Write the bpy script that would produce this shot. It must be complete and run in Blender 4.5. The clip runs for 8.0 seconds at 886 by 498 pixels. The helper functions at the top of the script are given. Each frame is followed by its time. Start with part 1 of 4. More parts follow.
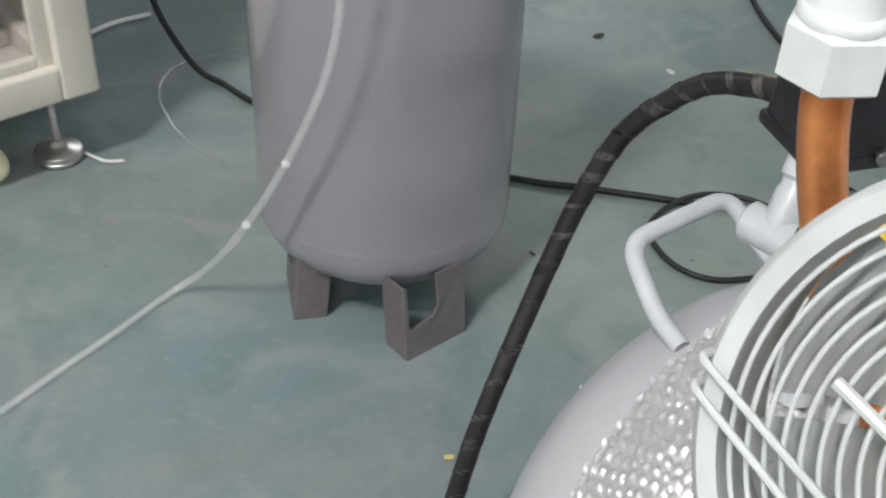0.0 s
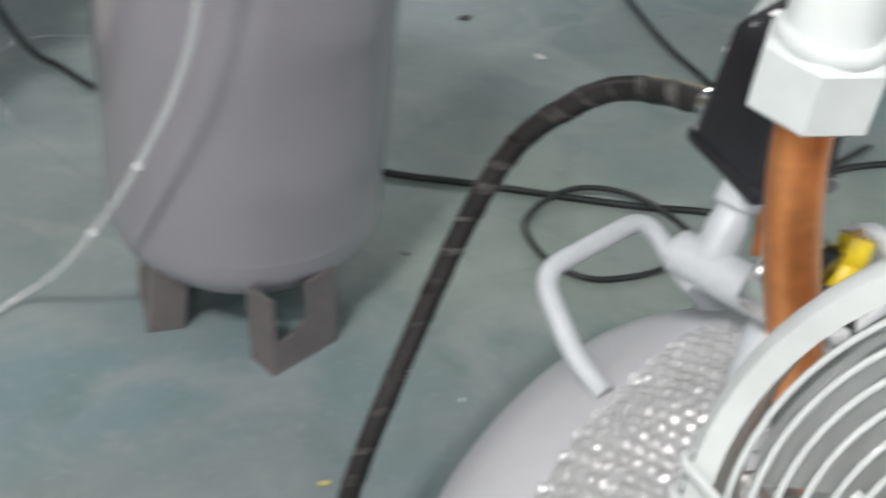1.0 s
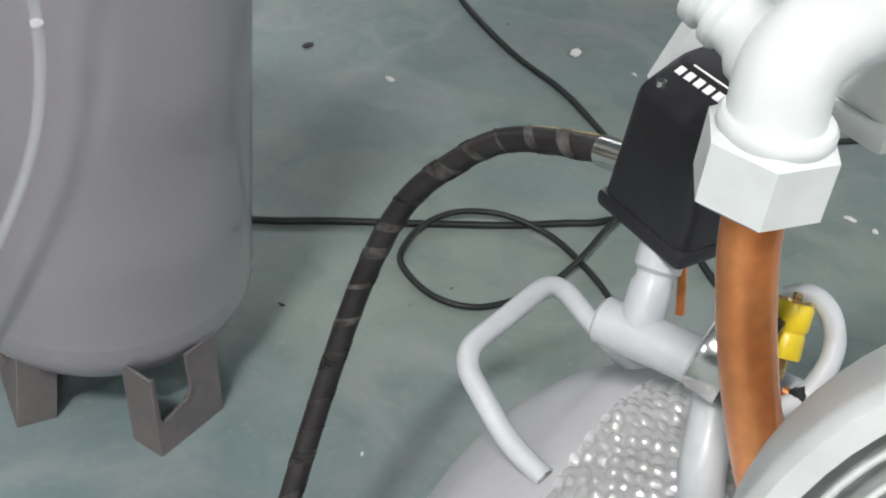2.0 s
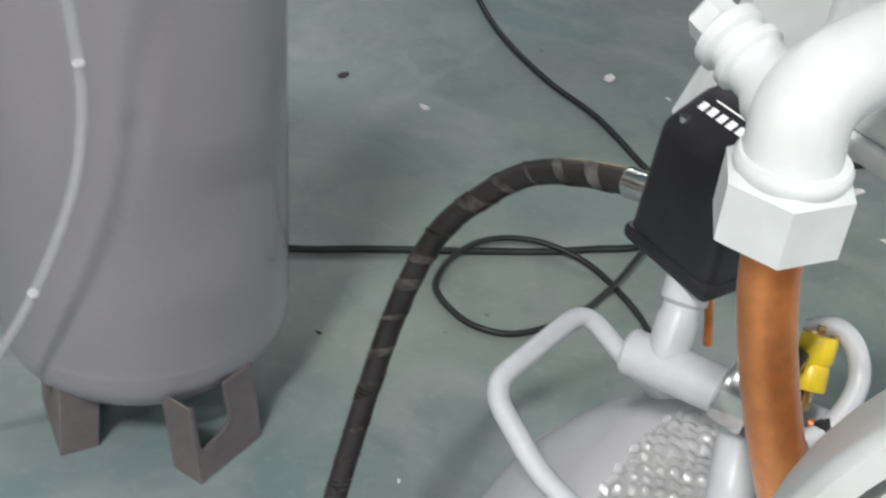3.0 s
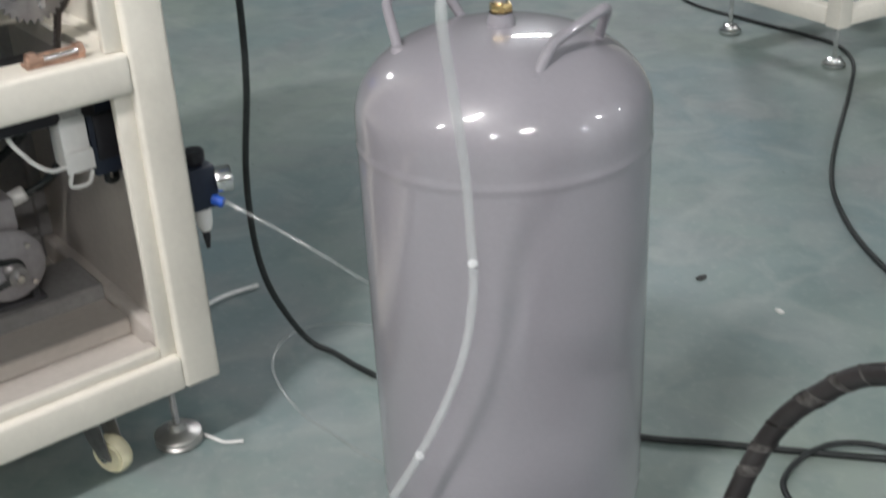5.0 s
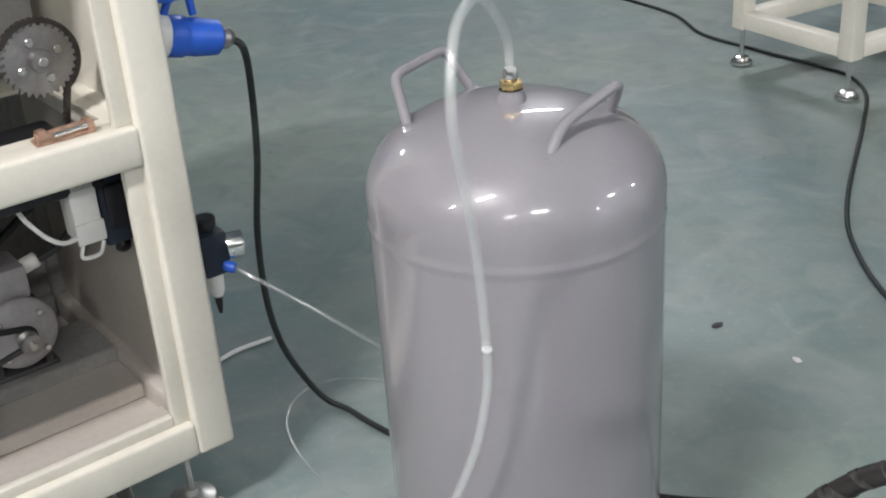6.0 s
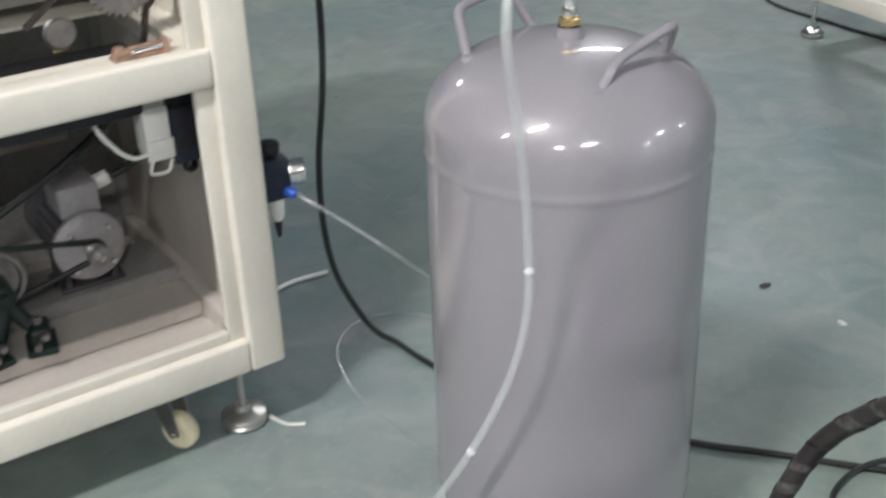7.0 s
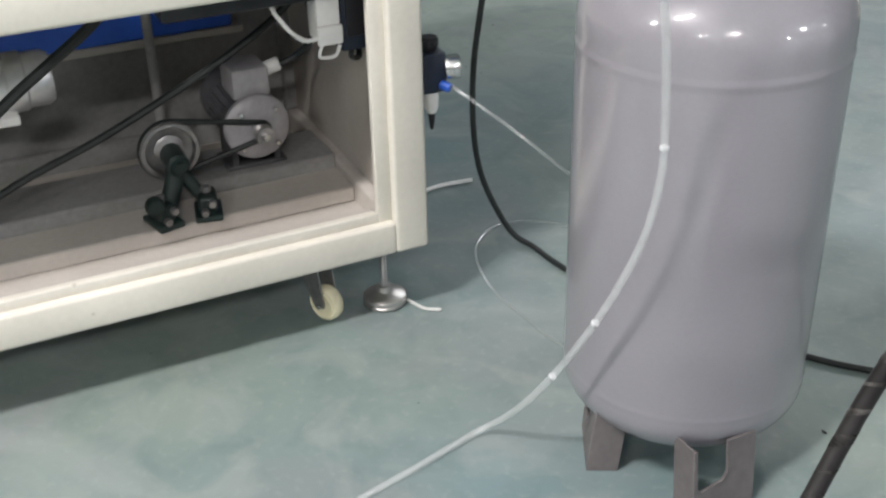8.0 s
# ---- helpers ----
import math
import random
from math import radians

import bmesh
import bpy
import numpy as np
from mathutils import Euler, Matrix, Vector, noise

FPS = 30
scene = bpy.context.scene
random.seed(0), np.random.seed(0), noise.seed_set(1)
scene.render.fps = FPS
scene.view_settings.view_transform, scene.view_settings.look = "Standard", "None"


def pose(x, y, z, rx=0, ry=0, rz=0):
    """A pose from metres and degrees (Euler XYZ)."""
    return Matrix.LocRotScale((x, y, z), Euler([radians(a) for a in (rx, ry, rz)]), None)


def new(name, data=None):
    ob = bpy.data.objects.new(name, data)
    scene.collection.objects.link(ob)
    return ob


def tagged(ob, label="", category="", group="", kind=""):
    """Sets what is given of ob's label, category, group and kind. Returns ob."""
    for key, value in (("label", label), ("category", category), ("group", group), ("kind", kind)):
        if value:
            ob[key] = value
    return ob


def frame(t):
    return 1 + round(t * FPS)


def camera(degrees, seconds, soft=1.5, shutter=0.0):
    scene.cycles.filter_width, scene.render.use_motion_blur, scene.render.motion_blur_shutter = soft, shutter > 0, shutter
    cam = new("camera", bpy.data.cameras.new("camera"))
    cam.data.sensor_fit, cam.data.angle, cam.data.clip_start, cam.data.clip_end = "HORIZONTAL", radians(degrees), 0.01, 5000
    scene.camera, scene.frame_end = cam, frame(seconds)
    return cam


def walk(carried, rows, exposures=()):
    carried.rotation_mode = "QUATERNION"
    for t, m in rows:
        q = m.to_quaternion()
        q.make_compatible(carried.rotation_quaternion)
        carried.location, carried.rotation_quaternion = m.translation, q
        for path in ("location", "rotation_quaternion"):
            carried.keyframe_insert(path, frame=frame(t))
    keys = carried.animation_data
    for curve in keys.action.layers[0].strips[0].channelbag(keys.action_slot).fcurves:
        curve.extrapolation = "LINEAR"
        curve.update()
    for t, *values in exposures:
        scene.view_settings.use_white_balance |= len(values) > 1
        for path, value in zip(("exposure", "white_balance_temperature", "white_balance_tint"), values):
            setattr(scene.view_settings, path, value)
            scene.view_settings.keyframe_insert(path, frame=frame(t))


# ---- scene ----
from itertools import product

# camera -----------------------------------------------------------------
cam = camera(41.7, 8.0, soft=2.0, shutter=0.5)


def view(x, y, z, yaw, pitch, roll):
    return Matrix.Translation((x, y, z)) @ pose(0, 0, 0, 0, 0, yaw) @ pose(0, 0, 0, 90 + pitch) @ pose(0, 0, 0, 0, 0, roll)


walk(cam, [
    (0.0, view(0.4434, -1.2742, 1.0635, 15.52, -37.46, 2.79)),
    (0.5, view(0.4032, -1.2218, 1.0418, 12.34, -38.33, 5.42)),
    (1.0, view(0.3845, -1.1731, 1.0282, 5.85, -38.20, 8.07)),
    (1.2, view(0.3674, -1.1521, 1.0316, -0.58, -37.00, 9.75)),
    (2.3, view(0.3359, -1.1020, 1.0423, -3.72, -37.56, 7.33)),
    (2.5, view(0.3364, -1.1018, 1.0413, -3.70, -37.58, 7.69)),
    (3.0, view(0.3412, -1.1125, 1.0567, -0.98, -36.52, 5.23)),
    (3.5, view(0.3593, -1.1558, 1.0797, 6.52, -34.37, 1.09)),
    (4.0, view(0.3923, -1.2204, 1.1051, 14.55, -31.99, -1.78)),
    (4.5, view(0.3771, -1.2336, 1.1358, 17.17, -29.73, -2.44)),
    (5.0, view(0.3641, -1.2423, 1.1338, 19.84, -27.14, -2.97)),
    (5.2, view(0.3691, -1.2365, 1.1454, 20.20, -25.88, -3.48)),
    (6.3, view(0.3507, -1.1950, 1.1998, 20.64, -26.76, -4.26)),
    (6.5, view(0.3570, -1.2075, 1.1964, 21.31, -26.99, -3.79)),
    (7.0, view(0.3900, -1.2614, 1.1752, 23.99, -27.85, -2.29)),
    (7.5, view(0.4049, -1.3391, 1.1656, 29.57, -29.44, -3.44)),
    (8.0, view(0.4536, -1.3940, 1.1267, 31.87, -29.43, -1.36)),
], exposures=[(0.0, -0.18), (1.2, -0.16), (2.5, -0.16), (3.5, -0.28), (4.0, -0.28), (4.5, -0.1), (5.2, 0.0), (6.5, 0.1), (7.2, 0.08), (8.0, 0.2)])

# light ------------------------------------------------------------------
world = bpy.data.worlds.new("hall")
world.use_nodes = True
world.node_tree.nodes["Background"].inputs[0].default_value = (0.8, 0.9, 1.0, 1)
world.node_tree.nodes["Background"].inputs[1].default_value = 0.25
scene.world = world
# x, y, watts, colour, width: batten lamps, most placed from the tank dome's highlights
COOL, PLAIN = (0.955, 0.96, 1.0), (1.0, 0.96, 0.95)
# (-12.5, -7.4) and (-7.0, 3.6) are added fill, with no known lamp there
LAMPS = [(-0.75, -2.95, 255.0, PLAIN, 0.16), (-3.5, -4.9, 170.0, PLAIN, 0.16), (1.4, -7.2, 170.0, PLAIN, 0.16), (3.5, -5.0, 170.0, PLAIN, 0.16),
         (9.6, 0.9, 300.0, COOL, 0.42), (-1.3, 6.9, 140.0, COOL, 0.16), (-12.5, -7.4, 520.0, COOL, 0.5), (14.2, -2.5, 520.0, COOL, 0.5),
         (13.8, 6.8, 400.0, COOL, 0.5), (-7.0, 3.6, 170.0, COOL, 0.8)]
LAMP_TURN = 42.0
for lx, ly, watts, tone, broad in LAMPS:
    lamp = bpy.data.lights.new("tube_light", "AREA")
    lamp.shape, lamp.size, lamp.size_y = "RECTANGLE", 1.2, broad
    lamp.energy, lamp.color = watts, tone
    ob = new("tube_light", lamp)
    ob.matrix_world = pose(lx, ly, 4.32, 0, 0, LAMP_TURN)

# materials --------------------------------------------------------------


def material(name, base, rough=0.5, metal=0.0, vary=0.12, scale=6.0, fine=90.0, bump=0.02, coat=0.0, tint=None,
             rough_vary=0.1, specks=None, transmission=0.0, ior=1.45, bump_scale=None, coat_rough=0.08):
    """Painted, metal or rubber surface with blotches, grain and fine relief."""
    m = bpy.data.materials.new(name)
    m.use_nodes = True
    nt = m.node_tree
    bsdf = nt.nodes["Principled BSDF"]
    co = nt.nodes.new("ShaderNodeTexCoord")
    big = nt.nodes.new("ShaderNodeTexNoise")
    big.inputs["Scale"].default_value, big.inputs["Detail"].default_value = scale, 5
    small = nt.nodes.new("ShaderNodeTexNoise")
    small.inputs["Scale"].default_value, small.inputs["Detail"].default_value = fine, 4
    for n in (big, small):
        nt.links.new(co.outputs["Object"], n.inputs["Vector"])
    ramp = nt.nodes.new("ShaderNodeValToRGB")
    dark = [c * (1 - vary) for c in base]
    light = tint if tint else [min(1, c * (1 + vary)) for c in base]
    ramp.color_ramp.elements[0].position, ramp.color_ramp.elements[1].position = 0.32, 0.68
    ramp.color_ramp.elements[0].color, ramp.color_ramp.elements[1].color = (*dark, 1), (*light, 1)
    nt.links.new(big.outputs["Fac"], ramp.inputs["Fac"])
    mix = nt.nodes.new("ShaderNodeMix")
    mix.data_type, mix.blend_type = "RGBA", "MULTIPLY"
    mix.inputs["Factor"].default_value = 1.0
    grain = nt.nodes.new("ShaderNodeMapRange")
    grain.inputs["From Min"].default_value, grain.inputs["From Max"].default_value = 0.25, 0.75
    grain.inputs["To Min"].default_value, grain.inputs["To Max"].default_value = 1 - vary * 0.7, 1 + vary * 0.4
    nt.links.new(small.outputs["Fac"], grain.inputs["Value"])
    nt.links.new(ramp.outputs["Color"], mix.inputs["A"])
    nt.links.new(grain.outputs["Result"], mix.inputs["B"])
    out = mix.outputs["Result"]
    if specks:
        dots = nt.nodes.new("ShaderNodeTexNoise")
        dots.inputs["Scale"].default_value, dots.inputs["Detail"].default_value = specks[1], 2
        nt.links.new(co.outputs["Object"], dots.inputs["Vector"])
        cut = nt.nodes.new("ShaderNodeMapRange")
        cut.inputs["From Min"].default_value, cut.inputs["From Max"].default_value = specks[2], specks[2] + 0.05
        nt.links.new(dots.outputs["Fac"], cut.inputs["Value"])
        over = nt.nodes.new("ShaderNodeMix")
        over.data_type = "RGBA"
        over.inputs["B"].default_value = (*specks[0], 1)
        nt.links.new(cut.outputs["Result"], over.inputs["Factor"])
        nt.links.new(out, over.inputs["A"])
        out = over.outputs["Result"]
    nt.links.new(out, bsdf.inputs["Base Color"])
    rr = nt.nodes.new("ShaderNodeMapRange")
    rr.inputs["To Min"].default_value = max(0.02, rough - rough_vary)
    rr.inputs["To Max"].default_value = min(1, rough + rough_vary)
    nt.links.new(big.outputs["Fac"], rr.inputs["Value"])
    nt.links.new(rr.outputs["Result"], bsdf.inputs["Roughness"])
    bsdf.inputs["Metallic"].default_value = metal
    bsdf.inputs["Coat Weight"].default_value = coat
    bsdf.inputs["Coat Roughness"].default_value = coat_rough
    bsdf.inputs["IOR"].default_value = ior
    bsdf.inputs["Transmission Weight"].default_value = transmission
    if bump:
        b = nt.nodes.new("ShaderNodeBump")
        b.inputs["Strength"].default_value, b.inputs["Distance"].default_value = bump, 0.01
        if bump_scale:
            bn = nt.nodes.new("ShaderNodeTexNoise")
            bn.inputs["Scale"].default_value = bump_scale
            nt.links.new(co.outputs["Object"], bn.inputs["Vector"])
            nt.links.new(bn.outputs["Fac"], b.inputs["Height"])
        else:
            nt.links.new(small.outputs["Fac"], b.inputs["Height"])
        nt.links.new(b.outputs["Normal"], bsdf.inputs["Normal"])
    return m


def floor_material():
    """Worn green epoxy floor paint: broad green and blue-grey fields, scuffs, small light and dark chips."""
    m = bpy.data.materials.new("green_epoxy")
    m.use_nodes = True
    nt = m.node_tree
    bsdf = nt.nodes["Principled BSDF"]
    co = nt.nodes.new("ShaderNodeTexCoord")

    def tex(scale, detail, warp=0.0):
        n = nt.nodes.new("ShaderNodeTexNoise")
        n.inputs["Scale"].default_value, n.inputs["Detail"].default_value = scale, detail
        n.inputs["Distortion"].default_value = warp
        nt.links.new(co.outputs["Object"], n.inputs["Vector"])
        return n.outputs["Fac"]

    def span(src, a, b):
        n = nt.nodes.new("ShaderNodeMapRange")
        n.inputs["From Min"].default_value, n.inputs["From Max"].default_value = a, b
        nt.links.new(src, n.inputs["Value"])
        return n.outputs["Result"]

    def mixed(fac, a, b):
        n = nt.nodes.new("ShaderNodeMix")
        n.data_type = "RGBA"
        for key, src in (("Factor", fac), ("A", a), ("B", b)):
            if isinstance(src, tuple):
                n.inputs[key].default_value = (*src, 1)
            else:
                nt.links.new(src, n.inputs[key])
        return n.outputs["Result"]

    def scaled(src, k):
        n = nt.nodes.new("ShaderNodeMath")
        n.operation = "MULTIPLY"
        n.inputs[1].default_value = k
        nt.links.new(src, n.inputs[0])
        return n.outputs[0]

    col = mixed(span(tex(0.9, 3), 0.4, 0.62), FLOOR_GREEN, FLOOR_BLUE)
    col = mixed(scaled(span(tex(2.3, 6, 1.2), 0.46, 0.66), 0.75), col, FLOOR_GREY)
    col = mixed(scaled(span(tex(9, 6, 0.8), 0.46, 0.72), 0.5), col, (0.12, 0.168, 0.165))
    col = mixed(scaled(span(tex(4.5, 5, 1.5), 0.5, 0.7), 0.5), col, (0.31, 0.335, 0.325))
    col = mixed(scaled(span(tex(60, 5), 0.55, 0.8), 0.3), col, (0.33, 0.37, 0.36))
    col = mixed(span(tex(38, 1), 0.80, 0.82), col, (0.06, 0.07, 0.065))
    nt.links.new(col, bsdf.inputs["Base Color"])
    r = nt.nodes.new("ShaderNodeMapRange")
    r.inputs["To Min"].default_value, r.inputs["To Max"].default_value = 0.38, 0.62
    nt.links.new(tex(5, 5), r.inputs["Value"])
    nt.links.new(r.outputs["Result"], bsdf.inputs["Roughness"])
    b = nt.nodes.new("ShaderNodeBump")
    b.inputs["Strength"].default_value, b.inputs["Distance"].default_value = 0.08, 0.004
    nt.links.new(tex(45, 5), b.inputs["Height"])
    nt.links.new(b.outputs["Normal"], bsdf.inputs["Normal"])
    return m


def clear_material(name="clear_pvc", milky=0.22, rough=0.1, sheen=0.22, bump=0.0, even=None):
    """Clear soft plastic: mostly see-through, glossy skin, a trace of milkiness."""
    m = bpy.data.materials.new(name)
    m.use_nodes = True
    nt = m.node_tree
    nt.nodes.remove(nt.nodes["Principled BSDF"])
    out = nt.nodes["Material Output"]
    see = nt.nodes.new("ShaderNodeBsdfTransparent")
    see.inputs["Color"].default_value = (0.99, 0.995, 0.995, 1)
    gloss = nt.nodes.new("ShaderNodeBsdfGlossy")
    gloss.inputs["Roughness"].default_value = rough
    milk = nt.nodes.new("ShaderNodeBsdfDiffuse")
    milk.inputs["Color"].default_value = (0.92, 0.93, 0.93, 1)
    edge = nt.nodes.new("ShaderNodeLayerWeight")
    edge.inputs["Blend"].default_value = sheen
    if bump:
        co, nz, bp = nt.nodes.new("ShaderNodeTexCoord"), nt.nodes.new("ShaderNodeTexNoise"), nt.nodes.new("ShaderNodeBump")
        nz.inputs["Scale"].default_value, nz.inputs["Detail"].default_value = 120, 4
        bp.inputs["Strength"].default_value, bp.inputs["Distance"].default_value = bump, 0.01
        nt.links.new(co.outputs["Object"], nz.inputs["Vector"])
        nt.links.new(nz.outputs["Fac"], bp.inputs["Height"])
        for n in (gloss, milk, edge):
            nt.links.new(bp.outputs["Normal"], n.inputs["Normal"])
    first, second = nt.nodes.new("ShaderNodeMixShader"), nt.nodes.new("ShaderNodeMixShader")
    first.inputs["Fac"].default_value = milky
    nt.links.new(see.outputs[0], first.inputs[1])
    nt.links.new(milk.outputs[0], first.inputs[2])
    if even is None:
        nt.links.new(edge.outputs["Fresnel"], second.inputs["Fac"])
    else:
        second.inputs["Fac"].default_value = even
    nt.links.new(first.outputs[0], second.inputs[1])
    nt.links.new(gloss.outputs[0], second.inputs[2])
    nt.links.new(second.outputs[0], out.inputs["Surface"])
    return m


FLOOR_GREEN, FLOOR_BLUE, FLOOR_GREY = (0.222, 0.268, 0.240), (0.160, 0.222, 0.235), (0.218, 0.236, 0.238)
M_FLOOR = floor_material()
M_WALL = material("wall_paint", (0.62, 0.64, 0.64), 0.8, vary=0.06, scale=1.0)
M_CEIL = material("ceiling_sheet", (0.45, 0.47, 0.48), 0.7, vary=0.08, scale=0.6)
M_TANK = material("grey_tank_enamel", (0.256, 0.245, 0.270), 0.36, vary=0.05, scale=3.5, fine=160, bump=0.006, coat=1.0,
                  rough_vary=0.06, coat_rough=0.025)
M_LEG = material("brown_grey_leg_paint", (0.15, 0.135, 0.135), 0.55, vary=0.15, scale=12, bump=0.04)
M_CTANK = material("silver_grey_enamel", (0.53, 0.535, 0.56), 0.33, vary=0.05, scale=4, coat=0.4, bump=0.015)
M_PIPE = material("pale_grey_paint", (0.52, 0.55, 0.57), 0.38, vary=0.08, scale=20, bump=0.05, coat=0.2)
M_WHITE = material("white_grey_cast_paint", (0.67, 0.71, 0.705), 0.4, vary=0.05, scale=25, bump=0.05, coat=0.2)
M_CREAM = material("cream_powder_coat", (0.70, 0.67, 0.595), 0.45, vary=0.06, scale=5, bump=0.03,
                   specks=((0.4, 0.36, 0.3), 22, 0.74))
M_INNER = material("inner_beige_panel", (0.50, 0.465, 0.425), 0.75, vary=0.09, scale=4)
# grey that also carries the dimness deep inside the cabinet
M_DIM_DUST = material("dim_dusty_grey_panel", (0.27, 0.265, 0.26), 0.75, vary=0.2, scale=3)
M_COPPER = material("copper", (0.90, 0.29, 0.085), 0.33, metal=0.72, vary=0.2, scale=16, fine=120, bump=0.05, coat=0.5, coat_rough=0.14,
                    tint=(0.95, 0.40, 0.15), rough_vary=0.12)
M_PALE = material("pale_grey_fan_paint", (0.54, 0.57, 0.565), 0.42, vary=0.06, scale=20, bump=0.04, coat=0.15)
M_ALU = material("cast_aluminium", (0.62, 0.62, 0.62), 0.38, metal=0.6, vary=0.12, scale=18)
M_DMOTOR = material("dark_motor_paint", (0.06, 0.06, 0.065), 0.5, vary=0.25, scale=14)
M_BLACK = material("black_plastic", (0.018, 0.018, 0.022), 0.35, vary=0.2, scale=20, bump=0.03)
M_RUBBER = material("black_rubber_cable", (0.016, 0.02, 0.02), 0.5, vary=0.3, scale=30, bump=0.04)
M_HOSE = material("dark_hose_rubber", (0.022, 0.020, 0.020), 0.42, vary=0.35, scale=18, bump=0.06)
M_WRAP = material("hose_film_wrap", (0.125, 0.12, 0.115), 0.26, vary=0.75, scale=30, bump=0.1, coat=0.4)
M_HOSEYEL = material("faded_yellow_print", (0.42, 0.33, 0.16), 0.6)
M_STEEL = material("bright_steel", (0.72, 0.71, 0.70), 0.18, metal=1.0, vary=0.08, scale=30)
M_SATIN = material("satin_steel", (0.62, 0.60, 0.58), 0.38, metal=0.9, vary=0.1, scale=30)
M_DSTEEL = material("dull_steel", (0.36, 0.35, 0.35), 0.4, metal=0.9, vary=0.25, scale=18)
M_CHAIN = material("oily_chain_steel", (0.09, 0.08, 0.075), 0.35, metal=0.7, vary=0.4, scale=60)
M_BRASS = material("brass", (0.75, 0.55, 0.26), 0.25, metal=1.0, vary=0.15, scale=40)
M_NYLON = material("cream_nylon_wheel", (0.84, 0.78, 0.55), 0.45, vary=0.08, scale=20)
M_BLUE = material("blue_plastic", (0.025, 0.11, 0.55), 0.4, vary=0.1, scale=10)
M_NAVY = material("dark_slate_plastic", (0.018, 0.026, 0.045), 0.45, vary=0.15, scale=10)
M_WPLAST = material("white_plastic", (0.8, 0.79, 0.77), 0.4, vary=0.05, scale=15)
M_YELLOW = material("yellow_plastic", (0.82, 0.62, 0.03), 0.35, vary=0.12, scale=30)
M_GREENM = material("dark_green_cast", (0.014, 0.027, 0.025), 0.45, vary=0.3, scale=30)
M_MOTOR = material("grey_motor_paint", (0.33, 0.32, 0.33), 0.5, vary=0.15, scale=12)
M_CARD = material("brown_oily_steel", (0.42, 0.27, 0.2), 0.45, metal=0.5, vary=0.3, scale=40)
M_PRINT = material("white_print", (0.85, 0.85, 0.86), 0.6, vary=0.02)
M_FOIL = clear_material("bubble_film", milky=0.48, rough=0.27, sheen=0.72, bump=0.25)
M_CLEAR = clear_material(milky=0.105, rough=0.26, even=0.05)
M_THIN = clear_material("thin_clear_pvc", milky=0.03, rough=0.2, even=0.07)
# pale colour for the lamp glints at the hose kinks
M_KINK = material("kink_glint_plastic", (0.62, 0.63, 0.64), 0.2, vary=0.05, coat=0.6)
M_CHIP = material("pale_debris", (0.72, 0.72, 0.70), 0.7)
M_DCHIP = material("dark_debris", (0.035, 0.035, 0.035), 0.7)
M_STRAW = material("straw_debris", (0.55, 0.48, 0.2), 0.7)
M_GLOW = bpy.data.materials.new("lamp_diffuser")
M_GLOW.use_nodes = True
M_GLOW.node_tree.nodes["Principled BSDF"].inputs["Emission Color"].default_value = (1, 0.98, 0.95, 1)
M_GLOW.node_tree.nodes["Principled BSDF"].inputs["Emission Strength"].default_value = 12.0

# mesh helpers -----------------------------------------------------------


def part(name, bm, mat, parent=None, label="", smooth=True, at=None):
    bmesh.ops.recalc_face_normals(bm, faces=bm.faces)
    me = bpy.data.meshes.new(name)
    bm.to_mesh(me)
    bm.free()
    me.materials.append(mat)
    if smooth:
        for p in me.polygons:
            p.use_smooth = True
        me.set_sharp_from_angle(angle=radians(38))
    ob = new(name, me)
    if parent:
        ob.parent = parent
    if at is not None:
        ob.matrix_basis = at
    if label:
        ob["label"] = label
    return ob


def thing(name, label, category, at=None, group="", kind=""):
    ob = new(name)
    ob.empty_display_size = 0.05
    if at is not None:
        ob.matrix_basis = at
    return tagged(ob, label, category, group, kind)


def block(a, b, bevel=0.0, seg=2, bm=None):
    """Box between two corners, its edges rounded."""
    own = bmesh.new()
    bmesh.ops.create_cube(own, size=1)
    a, b = Vector(a), Vector(b)
    for v in own.verts:
        v.co = Vector([(a[i] + b[i]) / 2 + v.co[i] * abs(b[i] - a[i]) for i in range(3)])
    if bevel:
        bmesh.ops.bevel(own, geom=list(own.edges), offset=bevel, segments=seg, affect="EDGES", profile=0.5)
    return merged(own, bm)


def merged(own, bm):
    if bm is None:
        return own
    me = bpy.data.meshes.new("tmp")
    own.to_mesh(me)
    own.free()
    bm.from_mesh(me)
    bpy.data.meshes.remove(me)
    return bm


def moved(bm, m):
    bmesh.ops.transform(bm, matrix=m, verts=bm.verts)
    return bm


def spline(pts, n=8):
    pts = [Vector(p) for p in pts]
    q = [2 * pts[0] - pts[1], *pts, 2 * pts[-1] - pts[-2]]
    out = []
    for i in range(1, len(q) - 2):
        a, b, c, d = q[i - 1:i + 3]
        for k in range(n):
            u = k / n
            out.append(0.5 * (2 * b + (c - a) * u + (2 * a - 5 * b + 4 * c - d) * u * u + (3 * b - a - 3 * c + d) * u ** 3))
    out.append(pts[-1])
    return out


def rounded(pts, r, n=6):
    """Polyline with its inner corners rounded by about r."""
    pts = [Vector(p) for p in pts]
    out = [pts[0]]
    for a, b, c in zip(pts, pts[1:], pts[2:]):
        k = min(r, (a - b).length * 0.45, (c - b).length * 0.45)
        p, q = b + (a - b).normalized() * k, b + (c - b).normalized() * k
        for i in range(n + 1):
            u = i / n
            out.append(p.lerp(b, u).lerp(b.lerp(q, u), u))
    out.append(pts[-1])
    return out


